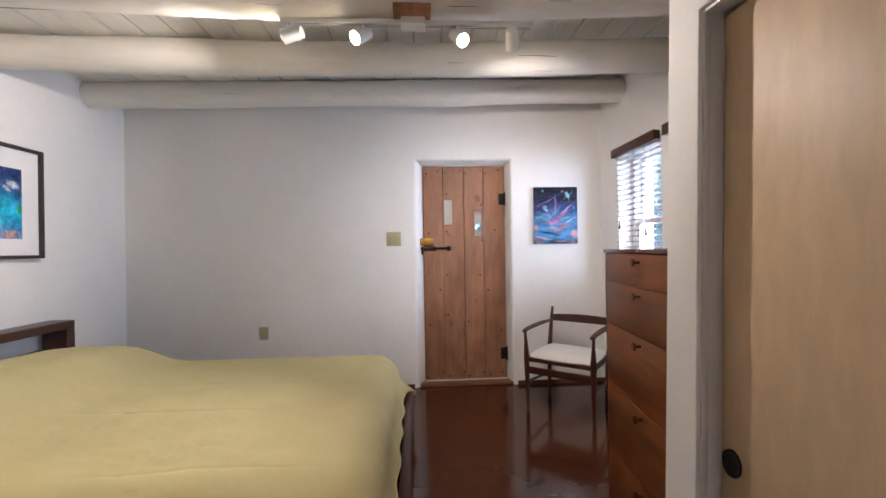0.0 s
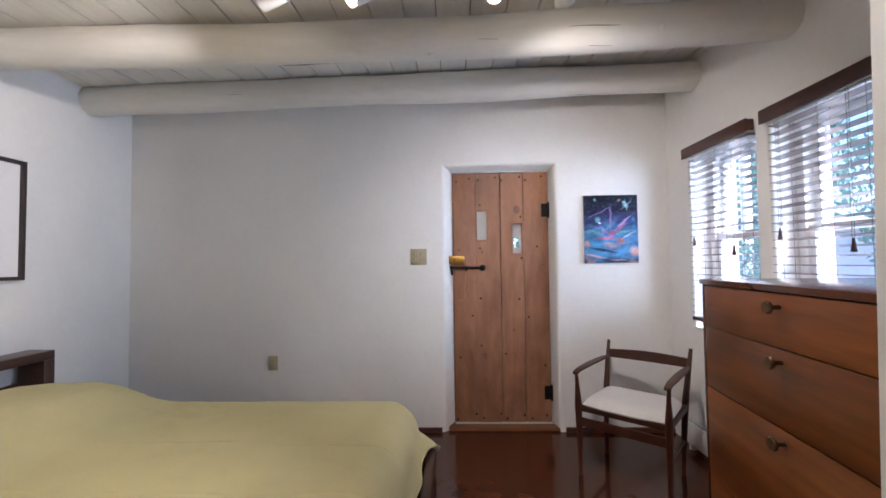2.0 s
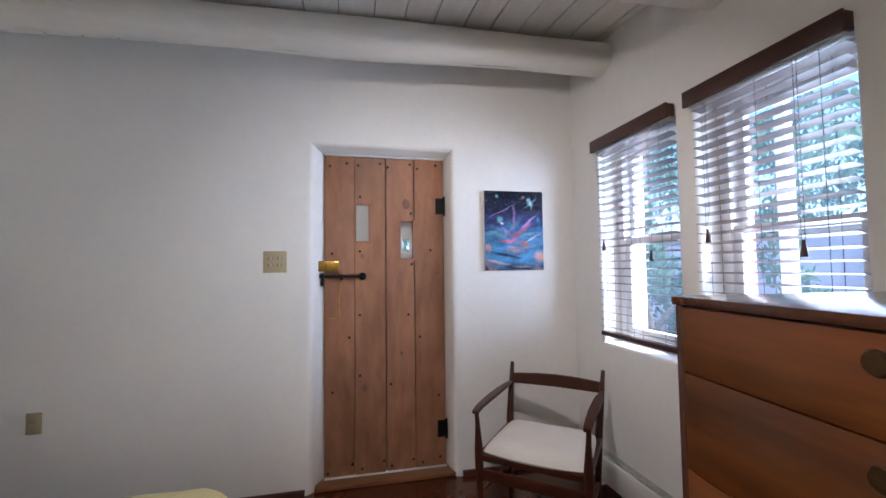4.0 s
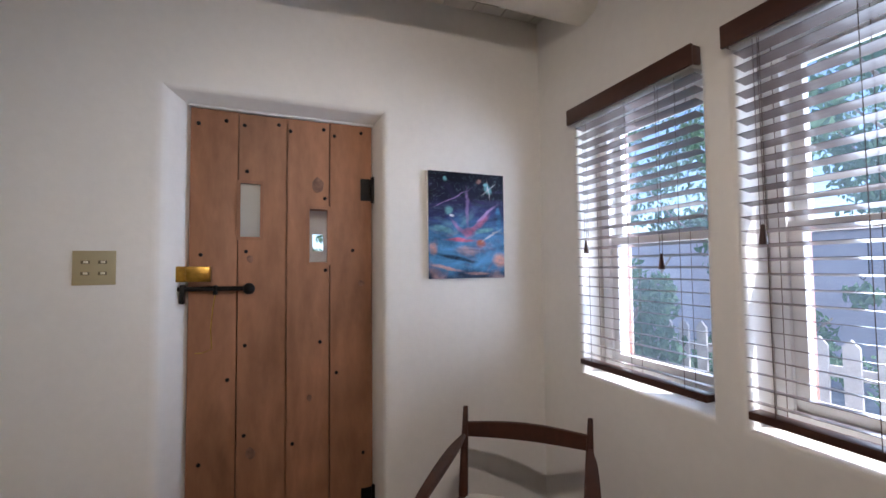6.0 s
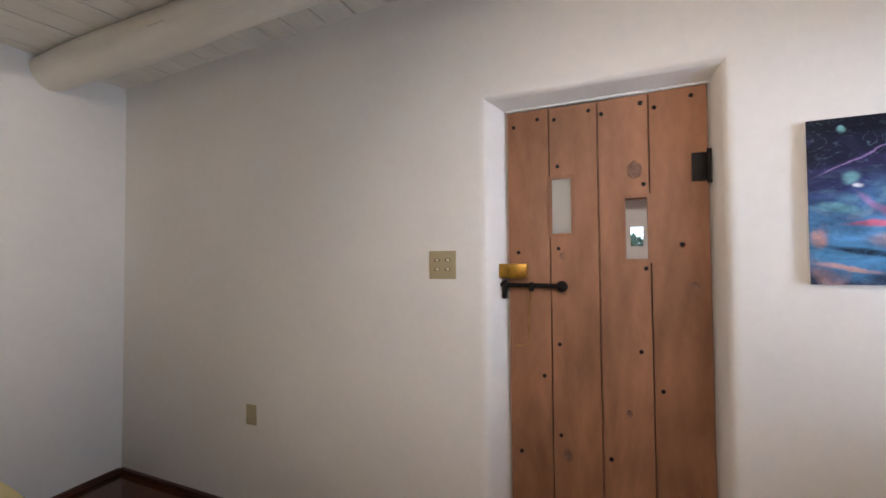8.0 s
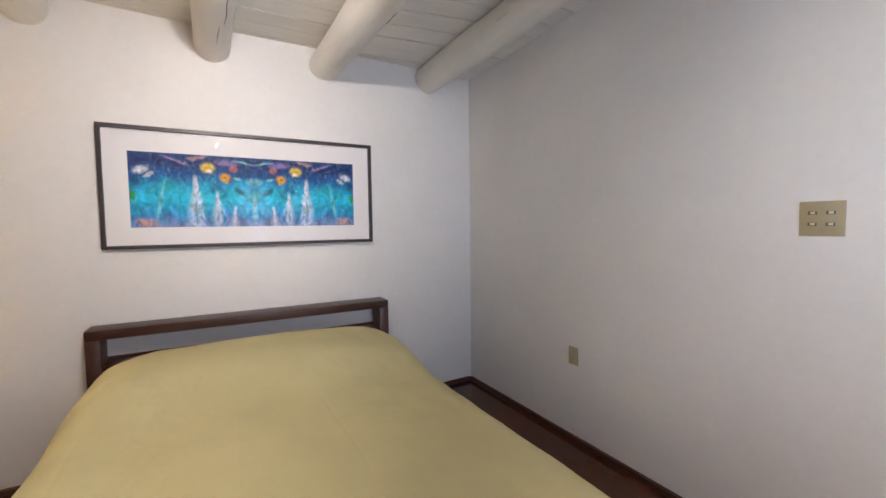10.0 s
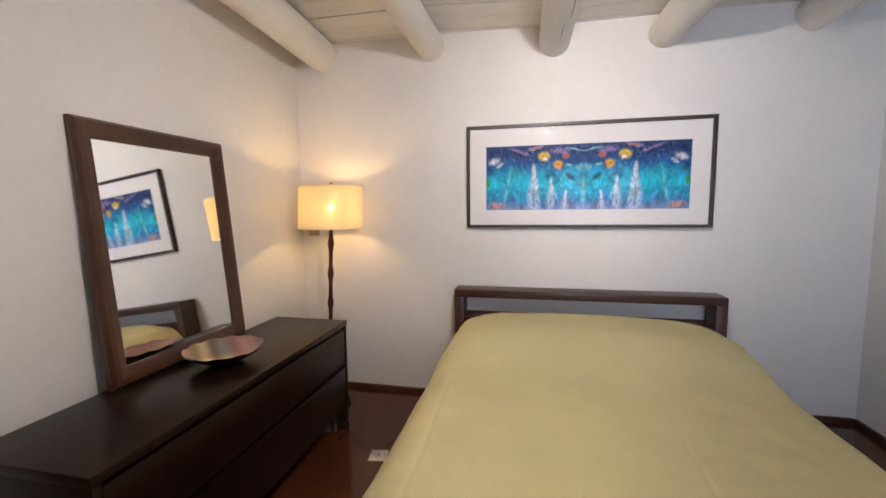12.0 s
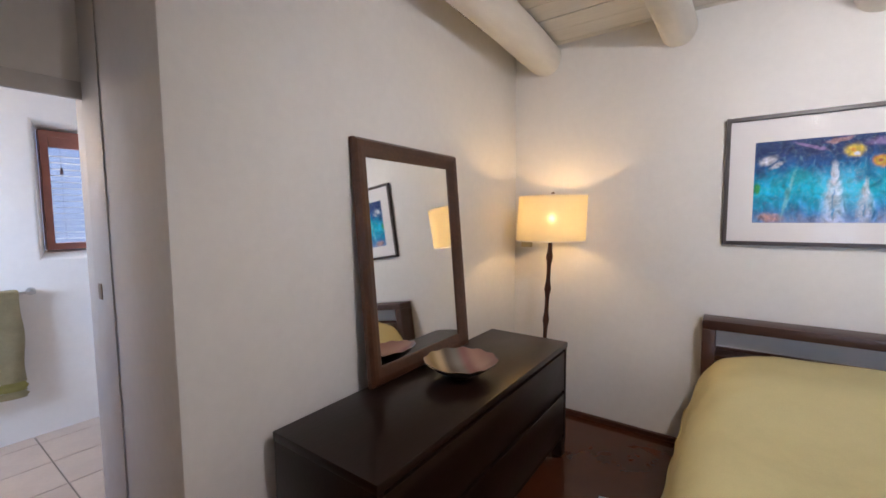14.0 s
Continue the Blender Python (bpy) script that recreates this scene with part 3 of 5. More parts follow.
lock = part("rim_lock", box(-0.036, 0.085, DY - 0.034, DY - 0.001, 1.272, 1.335, 0.004), BRASS, door, "old brass rim lock")
part("lock_rib", box(-0.006, 0.000, DY - 0.037, DY - 0.033, 1.274, 1.333, 0.001), BRASS, lock)
part("lock_rim", box(0.000, 0.078, DY - 0.0365, DY - 0.0335, 1.280, 1.327, 0.001), BRASS, lock)
bolt = part("slide_bolt", tube([(-0.03, DY - 0.022, 1.245), (0.215, DY - 0.022, 1.241)], 0.0095, 14), IRON, door, "black iron sliding bolt")
kb = lathe([(0, -0.024), (0.012, -0.021), (0.021, -0.012), (0.024, 0), (0.021, 0.012), (0.012, 0.021), (0, 0.024)], (0.226, DY - 0.024, 1.240), 20)
part("knob", kb, IRON, bolt)
part("bolt_staple", box(-0.022, -0.006, DY - 0.034, DY, 1.185, 1.262, 0.003), IRON, bolt)
part("bolt_staple", box(0.094, 0.108, DY - 0.034, DY, 1.218, 1.256, 0.003), IRON, bolt)
part("chain", tube([(0.10, DY - 0.01, 1.22), (0.092, DY - 0.012, 1.16), (0.085, DY - 0.010, 1.08), (0.09, DY - 0.012, 1.0), (0.06, DY - 0.01, 0.985), (0.03, DY - 0.01, 0.985)], 0.0022, 6), BRASS, bolt)
sill = thing("threshold", (0.37, 3.69, 0), "worn oak threshold board at the plank door", "threshold", kind="structure")
part("board", box(-0.05, 0.80, 3.645, 3.775, 0.001, 0.026, 0.006), THRESHOLD, sill)
part("strip", box(0.0, 0.752, 3.728, 3.760, 0.027, 0.033, 0.001), WHITE_WOOD, sill, "pale weather strip")
part("head_strip", box(-0.004, 0.757, 3.734, 3.755, 1.996, 2.006, 0.001), WHITE_WOOD, sill, "thin white door head")


# ---- paintings ----
def art_material(name, stops, second, mirrored, scale, size_x, blotch, blobs):
    """Loose brushwork: a vertical run of colours broken up by noise, a second set of colours over it, and soft daubs
    (across, up, half-width, half-height, tilt, colour, strength); mirrored folds it about the middle."""
    m = bpy.data.materials.new(name)
    m.use_nodes = True
    t = m.node_tree
    b = t.nodes["Principled BSDF"]
    b.inputs["Roughness"].default_value = 0.5
    b.inputs["Specular IOR Level"].default_value = 0.2

    def put(socket, v):
        if isinstance(v, (int, float)):
            socket.default_value = v
        else:
            t.links.new(v, socket)

    def f(op, a, b2=0.0, c=0.0):
        n = t.nodes.new("ShaderNodeMath")
        n.operation = op
        for k, v in enumerate((a, b2, c)):
            put(n.inputs[k], v)
        return n.outputs[0]

    def mix(fac, a, col):
        n = t.nodes.new("ShaderNodeMix")
        n.data_type = "RGBA"
        put(n.inputs[0], fac)
        t.links.new(a, n.inputs[6])
        if isinstance(col, tuple):
            n.inputs[7].default_value = (*col, 1)
        else:
            t.links.new(col, n.inputs[7])
        return n.outputs[2]

    def ramp(fac, st):
        rp = t.nodes.new("ShaderNodeValToRGB")
        els = rp.color_ramp.elements
        els[0].position, els[0].color = st[0][0], (*st[0][1], 1)
        els[1].position, els[1].color = st[-1][0], (*st[-1][1], 1)
        for p, c in st[1:-1]:
            els.new(p).color = (*c, 1)
        t.links.new(fac, rp.inputs[0])
        return rp.outputs[0]
    tc, sx = t.nodes.new("ShaderNodeTexCoord"), t.nodes.new("ShaderNodeSeparateXYZ")
    t.links.new(tc.outputs["Object"], sx.inputs[0])
    u = f("ABSOLUTE", sx.outputs[1]) if mirrored else sx.outputs[0]
    v = sx.outputs[2]
    cb = t.nodes.new("ShaderNodeCombineXYZ")
    put(cb.inputs[0], u)
    put(cb.inputs[1], v)

    def noisy(s, stretch, distortion, seed):
        mp, n = t.nodes.new("ShaderNodeMapping"), t.nodes.new("ShaderNodeTexNoise")
        mp.inputs["Scale"].default_value, mp.inputs["Location"].default_value = stretch, (seed, seed, 0)
        n.inputs["Scale"].default_value, n.inputs["Detail"].default_value, n.inputs["Distortion"].default_value = s, 8.0, distortion
        t.links.new(cb.outputs[0], mp.inputs["Vector"])
        t.links.new(mp.outputs[0], n.inputs["Vector"])
        return n.outputs["Fac"]
    st1, st2 = ((1.0, 0.75, 1), (1, 0.6, 1)) if mirrored else ((0.7, 1, 1), (0.35, 1, 1))
    n1, n2, n3 = noisy(scale, st1, 1.3, 0), noisy(scale * 3, st2, 1.0, 3), noisy(scale * 1.3, st1, 2.0, 7)
    up = f("MULTIPLY_ADD", v, 1 / size_x, 0.5)
    fac = f("SUBTRACT", f("MULTIPLY_ADD", n1, blotch, up), blotch * 0.5)
    col = ramp(fac, stops)
    col = mix(f("MULTIPLY", f("SMOOTH_MIN", f("MAXIMUM", f("MULTIPLY_ADD", n3, 6.0, -3.2), 0.0), 1.0, 0.2), 0.75), col, ramp(f("ADD", fac, f("MULTIPLY_ADD", n2, 0.3, -0.15)), second))
    n4, n5 = noisy(scale * 1.6, (1, 0.8, 1), 3.5, 11), noisy(scale * 5, (1, 1, 1), 1.5, 17)
    line = f("MAXIMUM", f("SUBTRACT", 1.0, f("MULTIPLY", f("ABSOLUTE", f("SUBTRACT", n4, 0.5)), 55.0)), 0.0)
    col = mix(f("MULTIPLY", line, f("MULTIPLY_ADD", n5, 1.6 if mirrored else 0.8, -0.45 if mirrored else -0.3)), col, (0.30, 0.52, 0.60))
    wob_u, wob_v = f("MULTIPLY_ADD", n2, 0.03, -0.015), f("MULTIPLY_ADD", n3, 0.03, -0.015)
    for bu, bv, wu, wv, tilt, c, k in blobs:
        du, dv = f("ADD", f("SUBTRACT", u, bu), wob_u), f("ADD", f("SUBTRACT", v, bv), wob_v)
        ca, sa = math.cos(radians(tilt)), math.sin(radians(tilt))
        p = f("ADD", f("MULTIPLY", du, ca / wu), f("MULTIPLY", dv, sa / wu))
        q = f("ADD", f("MULTIPLY", dv, ca / wv), f("MULTIPLY", du, -sa / wv))
        g = f("EXPONENT", f("MULTIPLY", f("POWER", f("ADD", f("MULTIPLY", p, p), f("MULTIPLY", q, q)), 2.2), -1.0))
        col = mix(f("MULTIPLY", g, f("MULTIPLY_ADD", n5, k * 1.6, k * 0.15)), col, c)
    vm = t.nodes.new("ShaderNodeVectorMath")
    vm.operation = "SCALE"
    t.links.new(col, vm.inputs[0])
    put(vm.inputs["Scale"], f("MULTIPLY_ADD", n2, 2.2, f("MULTIPLY_ADD", n5, 0.5, -0.3)))
    t.links.new(vm.outputs[0], b.inputs["Base Color"])
    return m


def paint(name, colour):
    return mat(name, colour, 0.5, vary=0.3, scale=60, fine=200, bump=0.0)


NIGHT, SKYBLUE, ROSE, LILAC, AQUA, PALE, PEACH, RUST, GOLD, YOLK = ((0.006, 0.008, 0.02), (0.05, 0.22, 0.45), (0.55, 0.14, 0.24), (0.30, 0.20, 0.42), (0.20, 0.48, 0.52), (0.62, 0.62, 0.68),
                                                                   (0.55, 0.30, 0.26), (0.48, 0.13, 0.06), (0.62, 0.26, 0.03), (0.68, 0.50, 0.06))
NIGHT_ART = art_material("night_painting", [(0.0, (0.03, 0.05, 0.10)), (0.10, (0.06, 0.20, 0.40)), (0.22, (0.08, 0.26, 0.50)), (0.36, (0.08, 0.24, 0.48)), (0.48, (0.06, 0.16, 0.36)), (0.60, (0.03, 0.04, 0.14)),
                                            (0.74, (0.010, 0.012, 0.035)), (1.0, (0.007, 0.009, 0.02))],
                         [(0.0, (0.45, 0.28, 0.28)), (0.15, (0.10, 0.12, 0.22)), (0.35, (0.22, 0.24, 0.42)), (0.5, (0.14, 0.34, 0.44)), (0.7, (0.05, 0.04, 0.14)), (1.0, (0.012, 0.02, 0.04))], False, 5.5, 0.52, 0.30,
                         [(-0.04, -0.072, 0.075, 0.010, 0, ROSE, 1.0), (0.078, 0.028, 0.105, 0.010, 44, LILAC, 1.1), (0.06, 0.0, 0.075, 0.012, 38, ROSE, 0.6), (-0.042, -0.018, 0.055, 0.010, -45, LILAC, 1.0), (0.113, 0.178, 0.020, 0.020, 20, AQUA, 0.9), (0.113, 0.178, 0.045, 0.003, 35, PALE, 0.7), (0.113, 0.178, 0.003, 0.045, 10, PALE, 0.7), (0.07, -0.085, 0.025, 0.018, 0, RUST, 1.0),
                          (0.09, -0.025, 0.05, 0.012, 8, AQUA, 0.9), (0.13, -0.045, 0.06, 0.006, 30, PALE, 0.7), (-0.13, -0.02, 0.05, 0.016, -10, AQUA, 0.7), (-0.10, 0.07, 0.022, 0.022, 30, AQUA, 0.7),
                          (-0.08, 0.045, 0.012, 0.008, 0, PALE, 1.2), (-0.08, 0.13, 0.10, 0.003, 25, LILAC, 0.8), (-0.18, -0.115, 0.022, 0.03, 0, PEACH, 0.9), (0.18, -0.17, 0.04, 0.035, -20, PEACH, 1.0),
                          (-0.11, -0.205, 0.08, 0.008, -14, PEACH, 0.8), (0.05, -0.235, 0.06, 0.007, 0, PEACH, 0.8), (0.0, 0.08, 0.010, 0.09, 0, LILAC, 0.6), (-0.12, 0.22, 0.010, 0.010, 0, AQUA, 1.0),
                          (0.10, 0.20, 0.012, 0.010, 0, AQUA, 1.0), (0.06, 0.215, 0.014, 0.012, 0, PEACH, 0.8), (0.0, -0.125, 0.06, 0.022, 0, PEACH, 0.6), (0.0, -0.035, 0.035, 0.020, 0, ROSE, 0.6),
                          (-0.06, -0.16, 0.11, 0.010, -10, NIGHT, 0.8), (0.17, 0.03, 0.014, 0.06, 0, SKYBLUE, 0.7)])
POND_ART = art_material("pond_print", [(0.0, (0.20, 0.26, 0.48)), (0.12, (0.06, 0.22, 0.50)), (0.26, (0.015, 0.34, 0.56)), (0.42, (0.015, 0.44, 0.60)), (0.56, (0.008, 0.28, 0.48)),
                                       (0.70, (0.008, 0.08, 0.26)), (0.86, (0.010, 0.025, 0.12)), (1.0, (0.012, 0.04, 0.14))],
                        [(0.0, (0.24, 0.24, 0.40)), (0.2, (0.04, 0.16, 0.40)), (0.4, (0.05, 0.50, 0.56)), (0.6, (0.01, 0.16, 0.30)), (0.8, (0.02, 0.05, 0.18)), (1.0, (0.09, 0.08, 0.26))], True, 9.0, 0.416, 0.40,
                        [(0.31, 0.03, 0.014, 0.06, 0, PALE, 0.75), (0.31, -0.05, 0.026, 0.07, 0, PALE, 0.55), (0.31, -0.14, 0.042, 0.10, 0, PALE, 0.5), (0.20, -0.05, 0.012, 0.05, 0, PALE, 0.75), (0.20, -0.14, 0.027, 0.08, 0, PALE, 0.6),
                         (0.11, -0.12, 0.010, 0.035, 0, PALE, 0.75), (0.11, -0.18, 0.020, 0.05, 0, PALE, 0.6), (0.245, 0.135, 0.034, 0.030, 0, YOLK, 1.3), (0.238, 0.122, 0.012, 0.012, 0, PALE, 1.2), (0.252, 0.143, 0.010, 0.008, 0, GOLD, 1.2),
                         (0.155, 0.08, 0.030, 0.026, 0, GOLD, 1.3), (0.155, 0.08, 0.018, 0.016, 0, YOLK, 1.1), (0.155, 0.082, 0.008, 0.008, 0, RUST, 1.2), (0.11, 0.135, 0.024, 0.020, 20, RUST, 0.9), (0.09, 0.075, 0.018, 0.010, 10, AQUA, 1.1), (0.02, 0.06, 0.03, 0.02, 0, AQUA, 0.7),
                         (0.565, 0.11, 0.038, 0.022, -25, PALE, 0.9), (0.53, 0.085, 0.03, 0.010, -35, PALE, 0.7), (0.61, -0.03, 0.012, 0.03, 0, (0.03, 0.22, 0.06), 1.1), (0.55, -0.18, 0.05, 0.022, 0, PEACH, 0.8), (0.06, 0.175, 0.06, 0.006, 10, AQUA, 0.8),
                         (0.40, 0.17, 0.07, 0.008, 20, LILAC, 0.9), (0.44, 0.02, 0.05, 0.04, 0, (0.02, 0.42, 0.50), 0.7), (0.30, 0.19, 0.05, 0.012, -10, PEACH, 0.6), (0.15, 0.17, 0.06, 0.02, 0, LILAC, 0.6),
                         (0.31, -0.09, 0.004, 0.05, 0, SKYBLUE, 0.8), (0.31, -0.16, 0.006, 0.03, 0, SKYBLUE, 0.8), (0.20, -0.15, 0.004, 0.03, 0, SKYBLUE, 0.8), (0.0, -0.11, 0.016, 0.09, 0, AQUA, 0.7), (0.48, -0.06, 0.010, 0.12, 12, AQUA, 0.7), (0.08, 0.0, 0.045, 0.016, 40, NIGHT, 0.7)])
canvas = thing("canvas_painting", (1.193, NORTH - 0.02, 1.523), "unframed canvas painting in night blue, pink and turquoise", "painting")
CX, CZ, CW, CHH = 1.193, 1.523, 0.404, 0.514
part("canvas", box(CX - CW / 2, CX + CW / 2, NORTH - 0.024, NORTH - 0.018, CZ - CHH / 2, CZ + CHH / 2, 0.002), NIGHT_ART, canvas)
part("stretcher", box(CX - CW / 2 + 0.001, CX + CW / 2 - 0.001, NORTH - 0.0178, NORTH - 0.001, CZ - CHH / 2 + 0.001, CZ + CHH / 2 - 0.001, 0.001), MAT_BOARD, canvas, "white canvas wrapped over the stretcher")


# framed print over the bed
FY0, FY1, FZ0, FZ1 = 1.242, 2.740, 1.214, 1.884
FX = WEST + 0.004
picture = thing("framed_print", (FX, (FY0 + FY1) / 2, (FZ0 + FZ1) / 2), "wide blue pond print in white mat and thin dark frame", "picture")


def frame_ring(place, u0, u1, v0, v1, w, d, step=0.0):
    us, vs = [u0, u0 + w, u1 - w, u1], [v0, v0 + w, v1 - w, v1]
    return grid_wall(place, us, vs, us, vs, [(1, 1)], d, rounding=0.003)


part("frame", frame_ring(lambda u, v, d: (FX + 0.032 - d, u, v), FY0, FY1, FZ0, FZ1, 0.020, 0.032), PICTURE_FRAME, picture)
part("mat", box(FX + 0.008, FX + 0.012, FY0 + 0.018, FY1 - 0.018, FZ0 + 0.018, FZ1 - 0.018), MAT_BOARD, picture, "white mat board")
AY0, AY1, AZ0, AZ1 = 1.370, 2.612, 1.332, 1.748
bm = box(0.0125, 0.0135, -(AY1 - AY0) / 2, (AY1 - AY0) / 2, -(AZ1 - AZ0) / 2, (AZ1 - AZ0) / 2)
me = bpy.data.meshes.new("print")
bm.to_mesh(me)
bm.free()
me.materials.append(POND_ART)
pr = new("print", me)
pr.parent = picture
pr.location = Vector((FX, (AY0 + AY1) / 2, (AZ0 + AZ1) / 2)) - ORIGIN[picture.name]
ORIGIN[pr.name] = ORIGIN[picture.name]
pg = part("glazing", flat([(FX + 0.026, FY0 + 0.019, FZ0 + 0.019), (FX + 0.026, FY1 - 0.019, FZ0 + 0.019), (FX + 0.026, FY1 - 0.019, FZ1 - 0.019), (FX + 0.026, FY0 + 0.019, FZ1 - 0.019)]), PICTURE_GLASS, picture, "picture glass")
pg.visible_shadow = False


# ---- wall plates ----
plate = thing("switch_plate", (-0.268, NORTH, 1.332), "beige four-switch wall plate beside the door", "light switch")
part("cover", box(-0.331, -0.205, NORTH - 0.006, NORTH, 1.270, 1.393, 0.002), BEIGE_PLASTIC, plate)
for sx_, sz_ in ((-0.293, 1.352), (-0.243, 1.352), (-0.293, 1.312), (-0.243, 1.312)):
    # raised dark pad, painting in the shadow round each toggle
    part("switch", box(sx_ - 0.013, sx_ + 0.013, NORTH - 0.0085, NORTH - 0.006, sz_ - 0.006, sz_ + 0.006, 0.001), TOGGLE_SHADOW, plate)
    part("toggle", box(sx_ - 0.004, sx_ + 0.008, NORTH - 0.014, NORTH - 0.0085, sz_ - 0.004, sz_ + 0.004, 0.001), TOGGLE, plate)
plate = thing("outlet_plate", (-1.40, NORTH, 0.526), "plain beige outlet cover low on the wall", "outlet")
part("cover", box(-1.435, -1.365, NORTH - 0.006, NORTH, 0.472, 0.580, 0.002), BEIGE_PLASTIC, plate)
for dz in (-0.02, 0.02):
    part("socket_face", box(-1.417, -1.383, NORTH - 0.0075, NORTH - 0.006, 0.526 + dz - 0.014, 0.526 + dz + 0.014, 0.001), BEIGE_PLASTIC, plate)
plate = thing("wall_jack", (WEST, 0.075, 1.2), "small beige wall box behind the lampshade", "wall box")
part("cover", box(WEST, WEST + 0.02, 0.045, 0.125, 1.155, 1.30, 0.003), BEIGE_PLASTIC, plate)
plate = thing("floor_outlet", (-1.663, 0.861, 0), "square steel floor outlet with a round lid", "floor outlet")
m45 = Matrix.Translation((-1.663, 0.861, 0)) @ Matrix.Rotation(radians(8), 4, "Z")
part("cover", box(-0.048, 0.048, -0.048, 0.048, 0.0, 0.004, 0.0015, m=m45), STEEL, plate)
part("lid", lathe([(0, 0.0065), (0.024, 0.0065), (0.027, 0.004)], (-1.663, 0.861, 0), 28), STEEL, plate)
part("lid_slot", box(-0.015, 0.015, -0.002, 0.002, 0.0066, 0.0072, m=m45), BLACK, plate)


# ---- armchair in the corner ----
chair = thing("armchair", (1.06, 3.03, 0), "dark teak armchair with a cream upholstered seat", "chair")
CM = Matrix.Translation((1.070, 3.0215, 0)) @ Matrix.Rotation(radians(-40), 4, "Z")


def cp(x, y, z):
    return CM @ Vector((x, y, z))


for s in (-1, 1):
    bm = tube([cp(s * 0.243, -0.205, 0.0), cp(s * 0.243, -0.21, 0.20), cp(s * 0.245, -0.215, 0.40), cp(s * 0.246, -0.215, 0.44), cp(s * 0.248, -0.218, 0.54), cp(s * 0.252, -0.222, 0.615)],
              [0.013, 0.016, 0.021, 0.020, 0.012, 0.010], 12)
    part("front_leg", bm, WALNUT, chair)
    bm = tube([cp(s * 0.225, 0.175, 0.0), cp(s * 0.23, 0.19, 0.22), cp(s * 0.236, 0.225, 0.43), cp(s * 0.245, 0.285, 0.60), cp(s * 0.252, 0.335, 0.725)], [0.013, 0.016, 0.019, 0.015, 0.010], 12)
    part("back_leg", bm, WALNUT, chair)
    bm = bmesh.new()
    for k in range(11):
        f = k / 10
        y = -0.248 + f * 0.538
        w = 0.020 + 0.008 * math.sin(f * math.pi) - 0.010 * smoothstep(0.75, 1, f)
        xo = s * 0.248
        z = 0.620 + 0.006 * math.sin(f * 3.1)
        for dx, dz in ((-w, -0.008), (w, -0.008), (w, 0.008), (-w, 0.008)):
            bm.verts.new(cp(xo + dx * 0.8, y, z + dz - (0.010 if k == 0 else 0)))
    bm.verts.ensure_lookup_table()
    for k in range(10):
        for q in range(4):
            bm.faces.new([bm.verts[i] for i in (k * 4 + q, k * 4 + (q + 1) % 4, k * 4 + 4 + (q + 1) % 4, k * 4 + 4 + q)])
    bm.faces.new([bm.verts[i] for i in (3, 2, 1, 0)])
    bm.faces.new([bm.verts[i] for i in (40, 41, 42, 43)])
    bmesh.ops.bevel(bm, geom=bm.edges[:], offset=0.003, segments=2, affect="EDGES")
    part("armrest", bm, WALNUT, chair)
    part("side_stretcher", tube([cp(s * 0.242, -0.20, 0.23), cp(s * 0.23, 0.185, 0.20)], 0.0105, 10), WALNUT, chair)
    part("side_rail", box(s * 0.24 - 0.010, s * 0.24 + 0.010, -0.21, 0.22, 0.375, 0.415, 0.004, m=CM), WALNUT, chair)
part("front_stretcher", box(-0.238, 0.238, -0.222, -0.202, 0.295, 0.345, 0.004, m=CM), WALNUT, chair)
part("front_rail", box(-0.238, 0.238, -0.226, -0.205, 0.385, 0.415, 0.004, m=CM), WALNUT, chair)
part("back_rail", box(-0.228, 0.228, 0.205, 0.225, 0.375, 0.415, 0.004, m=CM), WALNUT, chair)
bm = bmesh.new()
for k in range(13):
    f = k / 12
    x = -0.250 + 0.5 * f
    y = 0.300 + 0.040 * math.sin(f * math.pi)
    h = 0.026 + 0.006 * math.sin(f * math.pi)
    for dy, z in ((-0.007, 0.640 - h), (0.009, 0.640 - h), (0.019, 0.640 + h), (0.003, 0.640 + h)):
        bm.verts.new(cp(x, y + dy, z))
bm.verts.ensure_lookup_table()
for k in range(12):
    for q in range(4):
        bm.faces.new([bm.verts[i] for i in (k * 4 + q, k * 4 + (q + 1) % 4, k * 4 + 4 + (q + 1) % 4, k * 4 + 4 + q)])
bm.faces.new([bm.verts[i] for i in (3, 2, 1, 0)])
bm.faces.new([bm.verts[i] for i in (48, 49, 50, 51)])
part("backrest", bm, WALNUT, chair)
bm = bmesh.new()
N = 16
top = [[None] * (N + 1) for _ in range(N + 1)]
bot = [[None] * (N + 1) for _ in range(N + 1)]
for i in range(N + 1):
    for j in range(N + 1):
        u, v = i / N * 2 - 1, j / N * 2 - 1
        cr = 1 - 0.06 * abs(u * v) ** 3
        wide = 0.245 - 0.012 * (v + 1) / 2
        edge = (1 - abs(u) ** 5) * (1 - abs(v) ** 5)
        x, y = u * wide * cr, 0.005 + v * 0.215 * cr - 0.022 * (1 - u * u) * (1 - v) / 2
        zz = 0.418 + 0.048 * max(0, edge) ** 0.45 - 0.012 * (1 - u * u) * (1 - (v - 0.2) ** 2)
        top[i][j] = bm.verts.new(cp(x, y, zz))
        bot[i][j] = bm.verts.new(cp(x * 0.985, y * 0.985, 0.414 - (0.004 if 0 < i < N and 0 < j < N else 0)))
for i in range(N):
    for j in range(N):
        bm.faces.new((top[i][j], top[i + 1][j], top[i + 1][j + 1], top[i][j + 1]))
        bm.faces.new((bot[i][j], bot[i][j + 1], bot[i + 1][j + 1], bot[i + 1][j]))
